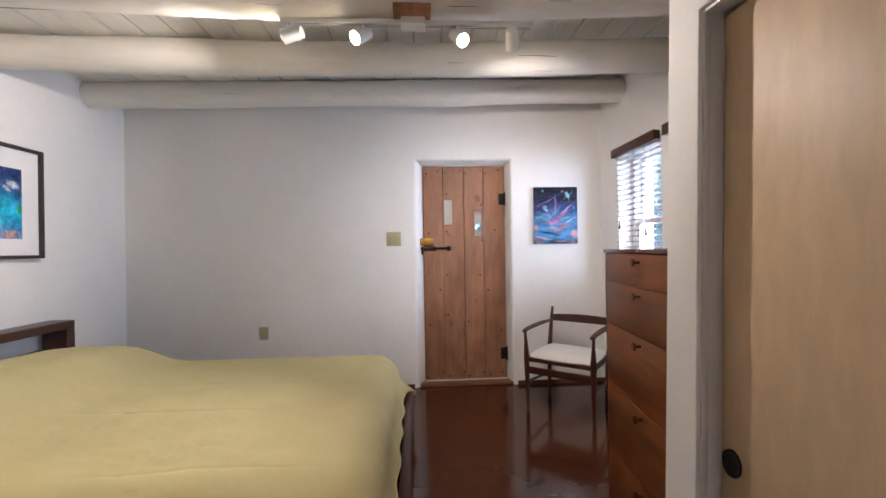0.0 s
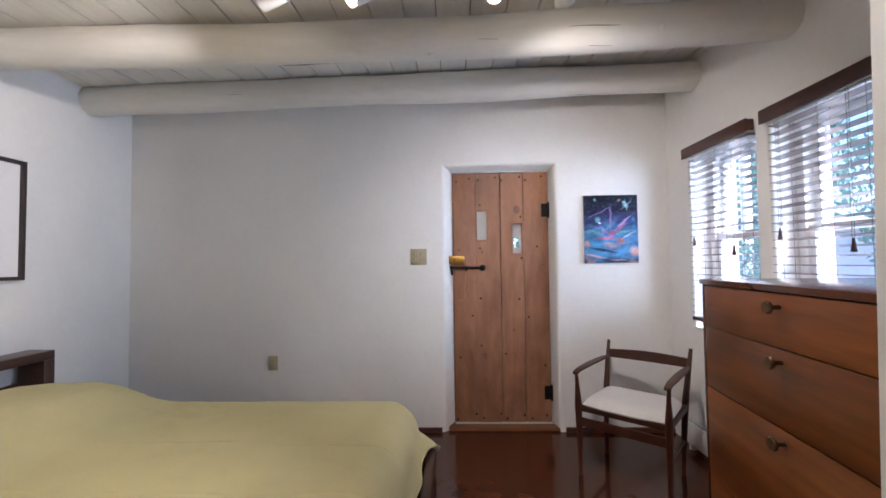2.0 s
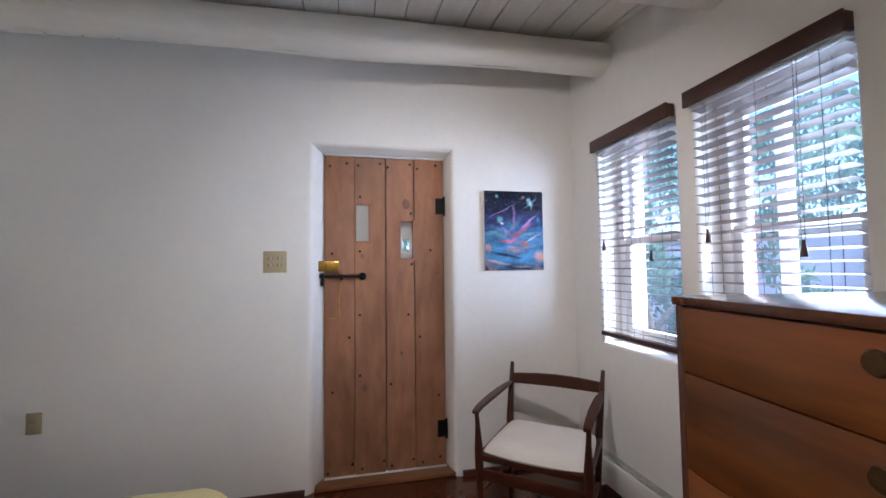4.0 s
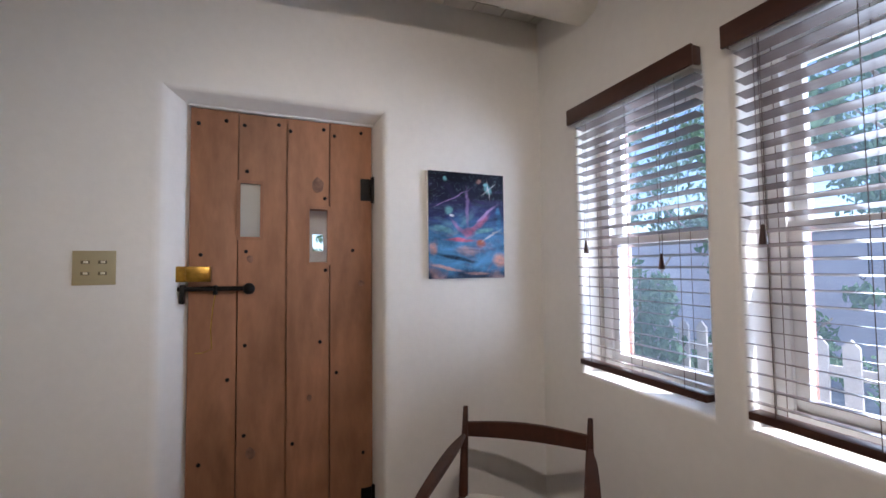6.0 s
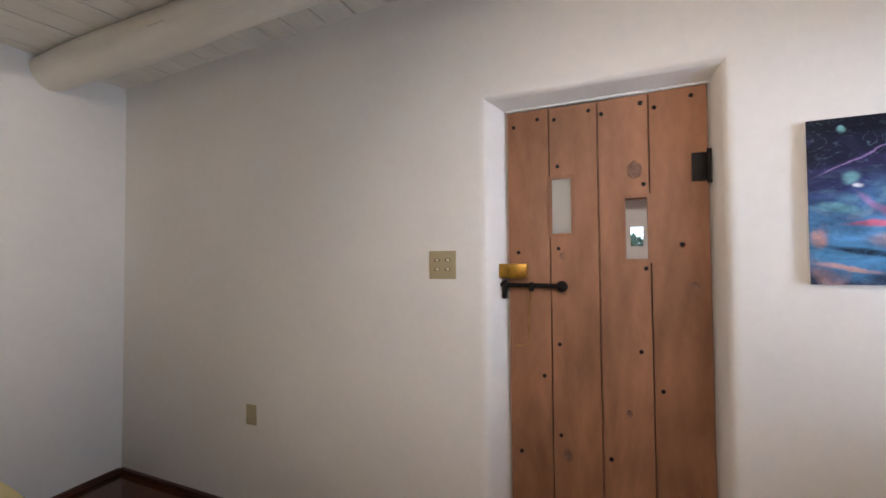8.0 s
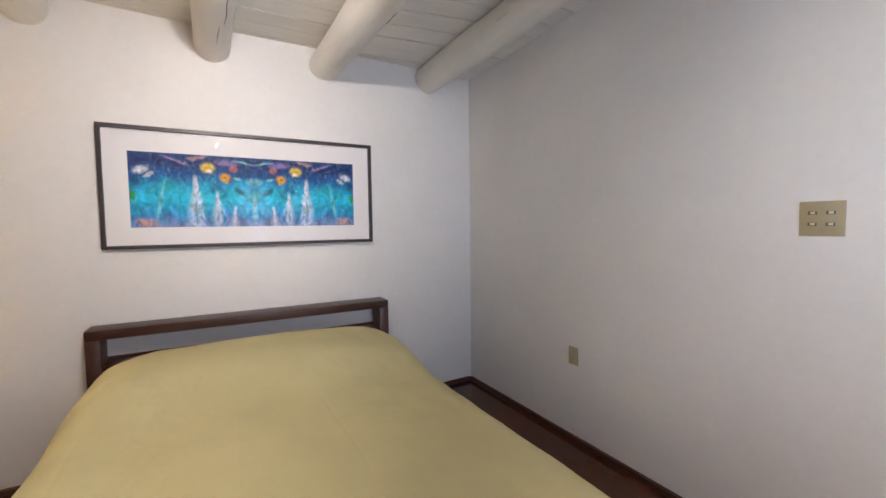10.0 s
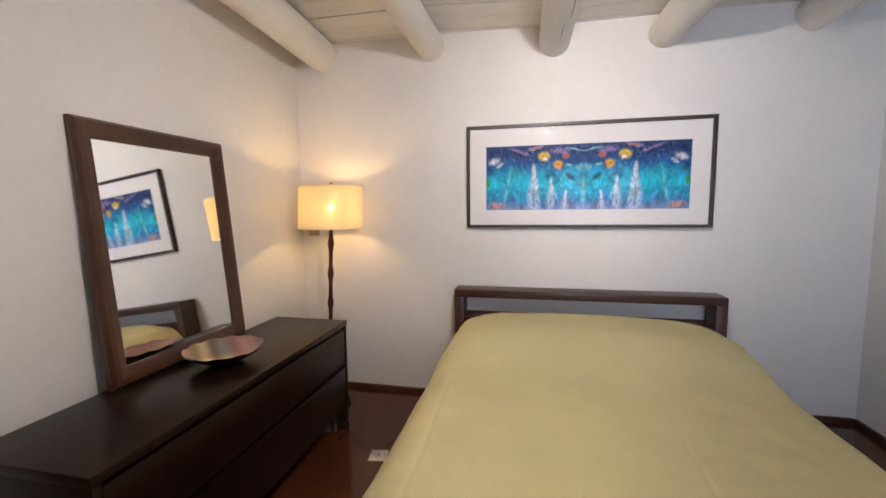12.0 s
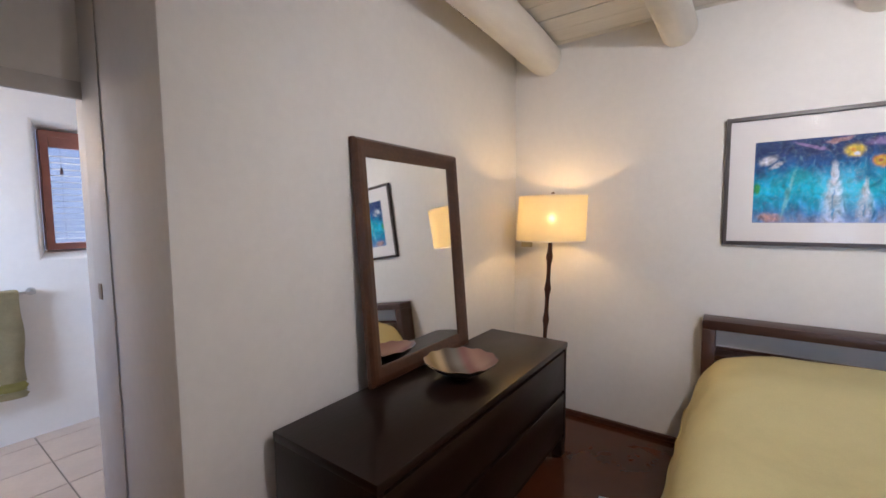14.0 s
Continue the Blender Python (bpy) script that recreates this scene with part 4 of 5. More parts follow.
for i in range(N):
    for a, b in (((i, 0), (i + 1, 0)), ((i + 1, N), (i, N)), ((0, i + 1), (0, i)), ((N, i), (N, i + 1))):
        bm.faces.new((top[a[0]][a[1]], bot[a[0]][a[1]], bot[b[0]][b[1]], top[b[0]][b[1]]))
part("seat", bm, CUSHION, chair, "cream upholstered seat pad")


# ---- tall chest of drawers ----
chest = thing("chest_of_drawers", (1.1, 1.56, 0), "tall reddish cherry chest with five drawers and brass knobs", "chest of drawers")
X0, X1, Y0, Y1, ZT = 0.832, 1.38, 1.212, 1.902, 1.2195
bm = box(X0 + 0.004, X1, Y0, Y0 + 0.022, 0.03, ZT - 0.019, 0.002)
box(X0 + 0.004, X1, Y1 - 0.022, Y1, 0.03, ZT - 0.019, 0.002, bm)
box(X1 - 0.012, X1, Y0 + 0.023, Y1 - 0.023, 0.03, ZT - 0.019, 0, bm)
box(X0 + 0.03, X1 - 0.013, Y0 + 0.023, Y1 - 0.023, 0.03, 0.05, 0, bm)
part("carcass", bm, CHERRY_EDGE, chest)
part("top", box(X0 - 0.004, X1 + 0.002, Y0 - 0.003, Y1 + 0.003, ZT - 0.018, ZT, 0.004), CHERRY_EDGE, chest, "polished dark cherry top")
part("plinth", box(X0 + 0.03, X1 - 0.01, Y0 + 0.02, Y1 - 0.02, 0.0, 0.029, 0.002), CHERRY_EDGE, chest)
levels = [0.045, 0.318, 0.607, 0.883, 1.0705, 1.2]
for z0, z1 in zip(levels, levels[1:]):
    dr = part("drawer", box(X0, X0 + 0.022, Y0 + 0.0245, Y1 - 0.0245, z0 + 0.0014, z1 - 0.0014, 0.0015), CHERRY, chest)
    part("drawer_box", box(X0 + 0.022, X1 - 0.03, Y0 + 0.05, Y1 - 0.05, z0 + 0.02, z1 - 0.03), THRESHOLD, dr)
    zk = z1 - 0.032
    bm = lathe([(0.0055, -0.002), (0.0055, 0.016), (0.0085, 0.020), (0.0155, 0.023), (0.0165, 0.027), (0.0140, 0.031), (0.0, 0.032)], (0, 0, 0), 18)
    bmesh.ops.transform(bm, matrix=Matrix.Translation((X0, (Y0 + Y1) / 2 - 0.036, zk)) @ Matrix.Rotation(radians(-90), 4, "Y"), verts=bm.verts)
    part("knob", bm, AGED_BRASS, dr, "aged brass knob")

# the chest stands a little askew
chest.location, chest.rotation_euler = (1.038, 1.492, 0), (0, 0, radians(-6.5))

heater = thing("baseboard_heater", (1.60, 2.6, 0), "white metal baseboard heater under the windows", "heater")
part("cover", box(EAST - 0.062, EAST - 0.002, 1.95, 3.42, 0.045, 0.19, 0.008), WHITE_METAL, heater)
part("grille", box(EAST - 0.050, EAST - 0.004, 1.96, 3.41, 0.191, 0.2, 0.002), STEEL, heater)
part("foot_bracket", box(EAST - 0.05, EAST - 0.004, 2.0, 2.02, 0.0, 0.044), WHITE_METAL, heater)
part("foot_bracket", box(EAST - 0.05, EAST - 0.004, 3.34, 3.36, 0.0, 0.044), WHITE_METAL, heater)


# ---- windows with wooden blinds ----
def double_hung(name, y0, y1, z0, z1, label):
    """A white double-hung window set in the outer part of the wall, red-painted outside."""
    w = thing(name, (1.80, (y0 + y1) / 2, z0), label, "window", kind="structure")
    part("outer_frame", frame_ring(lambda u, v, d: (1.755 + d, u, v), y0, y1, z0, z1, 0.045, 0.10), WHITE_WOOD, w)
    part("outside_trim", frame_ring(lambda u, v, d: (1.857 + d, u, v), y0 + 0.02, y1 - 0.02, z0 + 0.01, z1 - 0.01, 0.026, 0.025), RED_FRAME, w, "red painted outside frame")
    mid = 1.43
    up = part("upper_sash", frame_ring(lambda u, v, d: (1.802 + d, u, v), y0 + 0.046, y1 - 0.046, mid - 0.012, z1 - 0.046, 0.034, 0.03), WHITE_WOOD, w)
    lo = part("lower_sash", frame_ring(lambda u, v, d: (1.768 + d, u, v), y0 + 0.046, y1 - 0.046, z0 + 0.046, mid + 0.018, 0.034, 0.03), WHITE_WOOD, w)
    for sash, xx, a, b in ((up, 1.816, mid + 0.02, z1 - 0.078), (lo, 1.782, z0 + 0.078, mid - 0.014)):
        g = part("pane", flat([(xx, y0 + 0.081, a), (xx, y1 - 0.081, a), (xx, y1 - 0.081, b), (xx, y0 + 0.081, b)]), PANE, sash)
        g.visible_shadow = False
    return w


double_hung("window_1", W1[0] + 0.008, W1[1] - 0.022, SILL + 0.012, HEAD - 0.012, "white double-hung window behind an open wooden blind")
double_hung("window_2", W2[0] + 0.008, W2[1] - 0.008, SILL + 0.012, HEAD - 0.012, "white double-hung window behind an open wooden blind")


def blind(y0, y1, rail_z, label):
    b = thing("window_blind", (EAST + 0.02, (y0 + y1) / 2, 2.0), label, "blind", "bedroom blinds")
    xc = EAST + 0.012
    vz0, vz1 = 1.975, 2.045
    part("valance", box(EAST - 0.048, EAST - 0.036, y0 - 0.012, y1 + 0.012, vz0, vz1, 0.002), VALANCE, b, "dark brown valance")
    part("valance_return", box(EAST - 0.036, EAST - 0.001, y0 - 0.012, y0 - 0.002, vz0 + 0.006, vz1 - 0.004, 0.001), VALANCE, b)
    part("valance_return", box(EAST - 0.036, EAST - 0.001, y1 + 0.002, y1 + 0.012, vz0 + 0.006, vz1 - 0.004, 0.001), VALANCE, b)
    part("head_rail", box(EAST - 0.030, EAST + 0.025, y0 + 0.002, y1 - 0.002, 1.972, 2.006, 0.002), WHITE_METAL, b, "white metal head rail")
    n = int((1.955 - rail_z - 0.03) / 0.0405)
    me = None
    rk = random.Random(int(y0 * 100))
    for k in range(n):
        z = rail_z + 0.05 + k * (1.955 - rail_z - 0.05) / (n - 1)
        if me is None:
            bm = bmesh.new()
            prof = [(-0.025, -0.0004), (-0.008, 0.0003), (0.008, 0.0003), (0.025, -0.0004), (0.025, 0.0013), (0.008, 0.0021), (-0.008, 0.0021), (-0.025, 0.0013)]
            ra = [bm.verts.new((px, y0 + 0.004, pz)) for px, pz in prof]
            rb = [bm.verts.new((px, y1 - 0.004, pz)) for px, pz in prof]
            for q in range(8):
                bm.faces.new((ra[q], ra[(q + 1) % 8], rb[(q + 1) % 8], rb[q]))
            bm.faces.new(ra[::-1])
            bm.faces.new(rb)
            bmesh.ops.translate(bm, verts=bm.verts, vec=(0, -(y0 + y1) / 2, 0))
            bmesh.ops.recalc_face_normals(bm, faces=bm.faces)
            me = bpy.data.meshes.new("slat")
            bm.to_mesh(me)
            bm.free()
            me.materials.append(BLIND)
        s = new("slat", me)
        s.parent = b
        s.location = (xc - (EAST + 0.02), 0, z - 2.0)
        s.rotation_euler = (rk.uniform(-0.003, 0.003), radians(8.5 + rk.uniform(-1.5, 1.5)), 0)
    part("bottom_rail", box(xc - 0.026, xc + 0.026, y0 + 0.003, y1 - 0.003, rail_z, rail_z + 0.024, 0.003), VALANCE, b)
    for fy in (0.13, 0.5, 0.87) if y1 - y0 > 0.58 else (0.16, 0.84):
        yy = y0 + fy * (y1 - y0)
        for dx in (-0.027, 0.027):
            part("ladder_cord", tube([(xc + dx, yy, rail_z + 0.02), (xc + dx, yy, 1.975)], 0.0011, 5), CORD, b)
    for yy, zt in ((y1 - 0.075, 1.40), (y0 + 0.14, 1.33)):
        for dy in (0, 0.012):
            part("pull_cord", tube([(xc - 0.034, yy + dy, zt + 0.02), (xc - 0.034, yy + dy, 1.975)], 0.001, 5), CORD, b)
        t = lathe([(0.0, 0.034), (0.004, 0.032), (0.006, 0.02), (0.010, -0.01), (0.0115, -0.024), (0.0, -0.026)], (xc - 0.034, yy + 0.006, zt), 12)
        part("tassel", t, VALANCE, b, "dark wooden cord tassel")


blind(W1[0] + 0.004, W1[1] - 0.006, 0.876, "dark brown wooden blind with open slats")
blind(W2[0] + 0.004, W2[1] - 0.004, 0.868, "dark brown wooden blind with open slats")

# ---- track light under the middle log ----
track = thing("track_light", (-0.065, 1.866, 2.264), "white ceiling track light with four lit adjustable heads", "track light")
TZ = 2.264
part("rail", box(-0.66, 0.485, 1.849, 1.883, TZ - 0.010, TZ + 0.012, 0.002), WHITE_METAL, track)
for dy in (-0.008, 0.006):
    part("groove", box(-0.65, 0.475, 1.866 + dy, 1.866 + dy + 0.002, TZ - 0.0112, TZ - 0.0098), BLACK, track)
part("feed_box", box(-0.125, -0.015, 1.828, 1.905, TZ - 0.016, TZ + 0.030, 0.004), WHITE_METAL, track)
part("mounting_block", box(-0.158, 0.010, 1.785, 1.925, TZ + 0.014, TZ + 0.052, 0.003), DOOR_WOOD, track, "bare brown wooden mounting block")
part("stem", box(-0.10, -0.03, 1.85, 1.89, TZ + 0.005, TZ + 0.06, 0.003), WHITE_METAL, track)
SPOT_COLOUR = (1.0, 0.88, 0.74)


def head(x, target, watts, spread):
    pivot = Vector((x, 1.866, TZ - 0.055))
    aim = (Vector(target) - pivot).normalized()
    h = part("head", tube([pivot - aim * 0.045, pivot - aim * 0.040, pivot - aim * 0.005, pivot + aim * 0.035, pivot + aim * 0.050], [0.012, 0.026, 0.030, 0.033, 0.034], 20), WHITE_METAL, track, "white adjustable lamp head")
    part("arm", tube([(x, 1.866, TZ - 0.009), (x, 1.866, TZ - 0.055)], 0.010, 12), WHITE_METAL, h)
    part("bulb", tube([pivot + aim * 0.0505, pivot + aim * 0.054, pivot + aim * 0.058], [0.028, 0.024, 0.012], 20), BULB_COVER, h, "lit warm reflector bulb")
    d = bpy.data.lights.new("track_spot", "SPOT")
    d.energy, d.color, d.spot_size, d.spot_blend, d.shadow_soft_size = watts, SPOT_COLOUR, radians(spread), 1.0, 0.02
    new("track_spot", d).matrix_world = look(pivot + aim * 0.075, target)


for spec in HEADS:
    head(*spec)

# ---- bed ----
BY0, BY1 = 1.175, 2.796
HBX0, HBX1 = WEST + 0.012, WEST + 0.165
bed = thing("bed", (-1.3, 1.985, 0), "queen bed with a dark walnut open-box headboard", "bed")
hb = part("headboard_top", box(HBX0, HBX1, BY0, BY1, 0.762, 0.812, 0.004), HEADBOARD, bed)
part("headboard_post", box(HBX0, HBX1, BY0, BY0 + 0.062, 0.0, 0.761, 0.003), HEADBOARD, bed)
part("headboard_post", box(HBX0, HBX1, BY1 - 0.062, BY1, 0.0, 0.761, 0.003), HEADBOARD, bed)
part("headboard_panel", box(HBX0 + 0.002, HBX0 + 0.016, BY0 + 0.063, BY1 - 0.063, 0.12, 0.64, 0.002), HEADBOARD, bed)
part("headboard_shelf", box(HBX0 + 0.017, HBX1 - 0.002, BY0 + 0.063, BY1 - 0.063, 0.60, 0.625, 0.002), HEADBOARD, bed)
part("side_rail", box(HBX1 + 0.002, -0.156, 1.235, 1.262, 0.14, 0.32, 0.004), HEADBOARD, bed)
part("side_rail", box(HBX1 + 0.002, -0.156, 2.708, 2.735, 0.14, 0.32, 0.004), HEADBOARD, bed)
part("foot_rail", box(-0.155, -0.108, 1.215, 2.760, 0.03, 0.272, 0.005), HEADBOARD, bed)
for yy in (1.25, 2.72):
    part("leg", box(-0.22, -0.158, yy - 0.03, yy + 0.03, 0.0, 0.138, 0.004), HEADBOARD, bed)
part("slat_base", box(HBX1 + 0.01, -0.24, 1.264, 2.706, 0.22, 0.25), THRESHOLD, bed)
mattress = whole("mattress", box(HBX1 + 0.012, -0.33, 1.33, 2.64, 0.251, 0.49, 0.06, segments=4), MAT_BOARD, "white mattress under the duvet", "mattress", at=(-1.25, 1.985, 0.25))

# duvet: one cloth laid over the mattress and two pillows, folded over three edges
D_TOP, D_R, D_FLAT, D_LEN, D_DROP = 0.552, 0.17, 0.668, 1.92, 0.30
bm = bmesh.new()
NA, NB = 150, 260
verts = []
for i in range(NA + 1):
    a = (D_LEN + D_DROP + 0.06) * i / NA
    row = []
    for j in range(NB + 1):
        b = -(D_FLAT + D_DROP + 0.06) + 2 * (D_FLAT + D_DROP + 0.06) * j / NB
        oa, ob_ = max(0, a - D_LEN), max(0, abs(b) - D_FLAT)
        o = math.hypot(oa, ob_)
        da, db = (oa / o, math.copysign(ob_ / o, b)) if o > 1e-6 else (0, 0)
        q = D_R * math.pi / 2
        if o < q:
            out, down = D_R * math.sin(o / D_R), D_R * (1 - math.cos(o / D_R))
        else:
            rest = o - q
            out, down = D_R + (0.34 + 0.5 * abs(da * db)) * rest, D_R + (0.94 - 0.45 * abs(da * db)) * rest
        corner = 2 * abs(da * db)
        ripple = (0.007 if oa > ob_ else 0.003) * smoothstep(0.1, 0.35, o) * math.sin((b if oa > ob_ else a) * 21 + 2 * noise.noise(Vector((a * 2, b * 2, 0))))
        out += ripple
        x = -2.285 + min(a, D_LEN) + da * out + 0.05 * corner * smoothstep(0.2, 0.5, o)
        y = 1.985 + math.copysign(min(abs(b), D_FLAT), b) + db * out
        pil = math.exp(-((a - 0.26) / 0.36) ** 4) * math.exp(-(b / 0.80) ** 6)
        z = D_TOP - down + 0.150 * pil * (1 - smoothstep(0.05, 0.3, o))
        z += 0.010 * noise.noise(Vector((x * 2.2, y * 2.2, 1))) + 0.004 * noise.noise(Vector((x * 7, y * 7, 5)))
        z += 0.006 * abs(noise.noise(Vector((x * 4 + y * 3, y * 9 - x * 2, 8)))) * smoothstep(0.3, 0.6, abs(b))
        z += 0.006 * (1 - smoothstep(0.0, 0.5, abs(b))) * (1 - smoothstep(1.4, 1.9, a))
        z += 0.016 * abs(noise.noise(Vector((a * 7 + b * 5, b * 3 - a * 2, 12)))) * math.exp(-((a - 0.5) / 0.28) ** 2) * smoothstep(0.4, 0.75, abs(b))
        for seam in (-0.172, 0.182, -0.675):
            bs = b - seam - 0.008 * math.sin(a * 5 + seam * 9)
            z -= 0.0038 * math.exp(-(bs / 0.006) ** 2) * smoothstep(0.62, 0.9, a)
        z += (0.006 if oa > ob_ else 0.002) * noise.noise(Vector((a * 5, b * 16, 3))) * smoothstep(0.02, 0.2, o)
        row.append(bm.verts.new((x, y, z)))
    verts.append(row)
for i in range(NA):
    for j in range(NB):
        bm.faces.new((verts[i][j], verts[i + 1][j], verts[i + 1][j + 1], verts[i][j + 1]))
hem_foot, hem_south, hem_north = [v.co.copy() for v in verts[-1]], [r[0].co.copy() for r in verts], [r[-1].co.copy() for r in verts]
duvet = whole("duvet", bm, DUVET, "plain yellow-green cotton duvet spread over the bed", "duvet", at=(-1.25, 1.985, 0.52))
for line in (hem_foot, hem_south, hem_north):
    part("hem", tube(line, 0.0065, 6), DUVET, duvet)
so = duvet.modifiers.new("thick", "SOLIDIFY")
so.thickness, so.offset = 0.016, -1
for pc in (-0.36, 0.36):
    bm = bmesh.new()
    bmesh.ops.create_uvsphere(bm, u_segments=28, v_segments=16, radius=1)
    for v in bm.verts:
        v.co = Vector((-1.99 + 0.20 * math.copysign(abs(v.co.x) ** 0.7, v.co.x), 1.985 + pc + 0.31 * math.copysign(abs(v.co.y) ** 0.6, v.co.y), 0.560 + 0.065 * v.co.z))
    whole("pillow", bm, MAT_BOARD, "white pillow hidden under the duvet", "pillow", "bed pillows", at=(-1.99, 1.985 + pc, 0.55))

# ---- dresser with mirror and bowl ----
dresser = thing("dresser", (-1.21, 0.3, 0), "long low espresso dresser with wide drawers", "dresser")
RX0, RX1, RY0, RY1, RZ = -1.974, -0.456, 0.06, 0.545, 0.660
part("top", box(RX0 - 0.004, RX1 + 0.004, RY0, RY1 + 0.004, RZ - 0.032, RZ, 0.003), ESPRESSO, dresser)
for a, b in ((RX0, RX0 + 0.026), (RX1 - 0.026, RX1)):
    part("side", box(a, b, RY0, RY1, 0.10, RZ - 0.033, 0.002), ESPRESSO, dresser)
part("back", box(RX0 + 0.027, RX1 - 0.027, RY0, RY0 + 0.012, 0.10, RZ - 0.033), ESPRESSO, dresser)
part("bottom", box(RX0 + 0.027, RX1 - 0.027, RY0 + 0.013, RY1 - 0.01, 0.10, 0.125), ESPRESSO, dresser)
for z0, z1 in ((0.13, 0.368), (0.388, 0.610)):
    dr = part("drawer", box(RX0 + 0.029, RX1 - 0.029, RY1 - 0.021, RY1 - 0.002, z0, z1, 0.002), ESPRESSO, dresser)
    part("drawer_box", box(RX0 + 0.05, RX1 - 0.05, RY0 + 0.03, RY1 - 0.022, z0 + 0.01, z1 - 0.03), BLACK, dr)
part("finger_groove", box(RX0 + 0.029, RX1 - 0.029, RY1 - 0.05, RY1 - 0.032, 0.370, 0.386), BLACK, dresser)
for lx in (RX0 + 0.03, RX1 - 0.03):
    for ly in (RY0 + 0.03, RY1 - 0.03):
        part("leg", box(lx - 0.028, lx + 0.028, ly - 0.028, ly + 0.028, 0.0, 0.099, 0.002), ESPRESSO, dresser)

mirror = thing("leaning_mirror", (-1.25, 0.09, RZ), "rectangular mirror in a stepped walnut frame, leaning on the wall", "mirror")
MW, MH = 0.748, 1.05
lean = math.asin(0.084 / MH)
MM = Matrix.Translation((-1.2505, 0.114, RZ + 0.001)) @ Matrix.Rotation(lean, 4, "X")
bm = bmesh.new()
prof = [(0.0, 0.0), (0.0, 0.022), (0.012, 0.036), (0.030, 0.036), (0.040, 0.030), (0.066, 0.020), (0.076, 0.012), (0.076, 0.0)]
rings = []
for w, d in prof:
    rings.append([bm.verts.new(MM @ Vector((x, -0.036 + d, z))) for x, z in ((-MW / 2 + w, w), (MW / 2 - w, w), (MW / 2 - w, MH - w), (-MW / 2 + w, MH - w))])
for r0, r1 in zip(rings, rings[1:] + rings[:1]):
    for k in range(4):
        bm.faces.new((r0[k], r0[(k + 1) % 4], r1[(k + 1) % 4], r1[k]))
part("frame", bm, MIRROR_FRAME, mirror)
part("glass", box(-MW / 2 + 0.074, MW / 2 - 0.074, -0.034, -0.0265, 0.074, MH - 0.074, m=MM), MIRROR, mirror, "silvered mirror glass")
part("backing", box(-MW / 2 + 0.03, MW / 2 - 0.03, -0.0362, -0.0345, 0.03, MH - 0.03, m=MM), BLACK, mirror)

# shallow scalloped bowl with bands of colour
m = mat("striped_lacquer", (0.30, 0.18, 0.11), 0.18, vary=0.25, scale=10, bump=0.02, coat=0.5)
t = m.node_tree
b_ = t.nodes["Principled BSDF"]
tc, sx, rp = t.nodes.new("ShaderNodeTexCoord"), t.nodes.new("ShaderNodeSeparateXYZ"), t.nodes.new("ShaderNodeValToRGB")
mp = t.nodes.new("ShaderNodeMapping")
mp.inputs["Rotation"].default_value = (0, 0, radians(38))
mr = t.nodes.new("ShaderNodeMapRange")
mr.inputs["From Min"].default_value, mr.inputs["From Max"].default_value = -0.17, 0.17
t.links.new(tc.outputs["Object"], mp.inputs[0])
t.links.new(mp.outputs[0], sx.inputs[0])
t.links.new(sx.outputs[0], mr.inputs["Value"])
t.links.new(mr.outputs[0], rp.inputs[0])
rp.color_ramp.interpolation = "EASE"
els = rp.color_ramp.elements
els[0].color, els[1].color = (0.30, 0.16, 0.13, 1), (0.42, 0.30, 0.19, 1)
for p, c in ((0.2, (0.42, 0.24, 0.18)), (0.33, (0.27, 0.135, 0.115)), (0.45, (0.22, 0.19, 0.16)), (0.58, (0.14, 0.11, 0.08)), (0.7, (0.46, 0.34, 0.20)), (0.82, (0.24, 0.17, 0.08))):
    els.new(p).color = (*c, 1)
t.links.new(rp.outputs[0], b_.inputs["Base Color"])
bowl = thing("bowl", (-1.215, 0.318, RZ), "shallow scalloped bowl striped in rose, tan and grey", "bowl")
SIDES = 72


def bowl_wall(profile, caps):
    bm = bmesh.new()
    rings = []
    for r, z in profile:
        ring = []
        for k in range(SIDES):
            w = 2 * math.pi * k / SIDES
            s = 1 + 0.012 * math.cos(12 * w) * (r / 0.165) ** 2
            ring.append(bm.verts.new((-1.215 + r * s * math.cos(w), 0.318 + r * s * math.sin(w), RZ + z + 0.003 * math.cos(12 * w) * (r / 0.165) ** 3)))
        rings.append(ring)
    for r0, r1 in zip(rings, rings[1:]):
        for k in range(SIDES):
            bm.faces.new((r0[k], r0[(k + 1) % SIDES], r1[(k + 1) % SIDES], r1[k]))
    for k in caps:
        bm.faces.new(rings[k])
    return bm


part("inside", bowl_wall([(0.052, 0.016), (0.09, 0.028), (0.13, 0.050), (0.164, 0.074), (0.166, 0.076), (0.163, 0.0735), (0.13, 0.048), (0.09, 0.0265), (0.05, 0.0145)], (0, -1)), m, bowl)
part("outside", bowl_wall([(0.164, 0.0725), (0.128, 0.046), (0.088, 0.024), (0.056, 0.010), (0.052, 0.0005), (0.045, 0.0005), (0.045, 0.006)], (-1,)), ESPRESSO, bowl, "dark lacquered outside")

# ---- floor lamp in the corner ----
lamp = thing("floor_lamp", (-2.164, 0.374, 0), "lit floor lamp with cream drum shade and dark turned pole", "floor lamp")
LX, LY = -2.164, 0.374
part("base", lathe([(0, 0), (0.14, 0), (0.142, 0.012), (0.13, 0.022), (0.04, 0.030), (0.022, 0.045), (0, 0.046)], (LX, LY, 0), 36), WALNUT, lamp)
prof = []
for k in range(61):
    z = 0.046 + (1.255 - 0.046) * k / 60
    node_ = (z - 0.02) % 0.20
    r = 0.0125 + 0.0085 * math.exp(-((node_ - 0.10) / 0.032) ** 2)
    prof.append((r, z))
part("pole", lathe([(0, 0.0455)] + prof + [(0, 1.2555)], (LX, LY, 0), 20), WALNUT, lamp, "dark pole turned like bamboo")
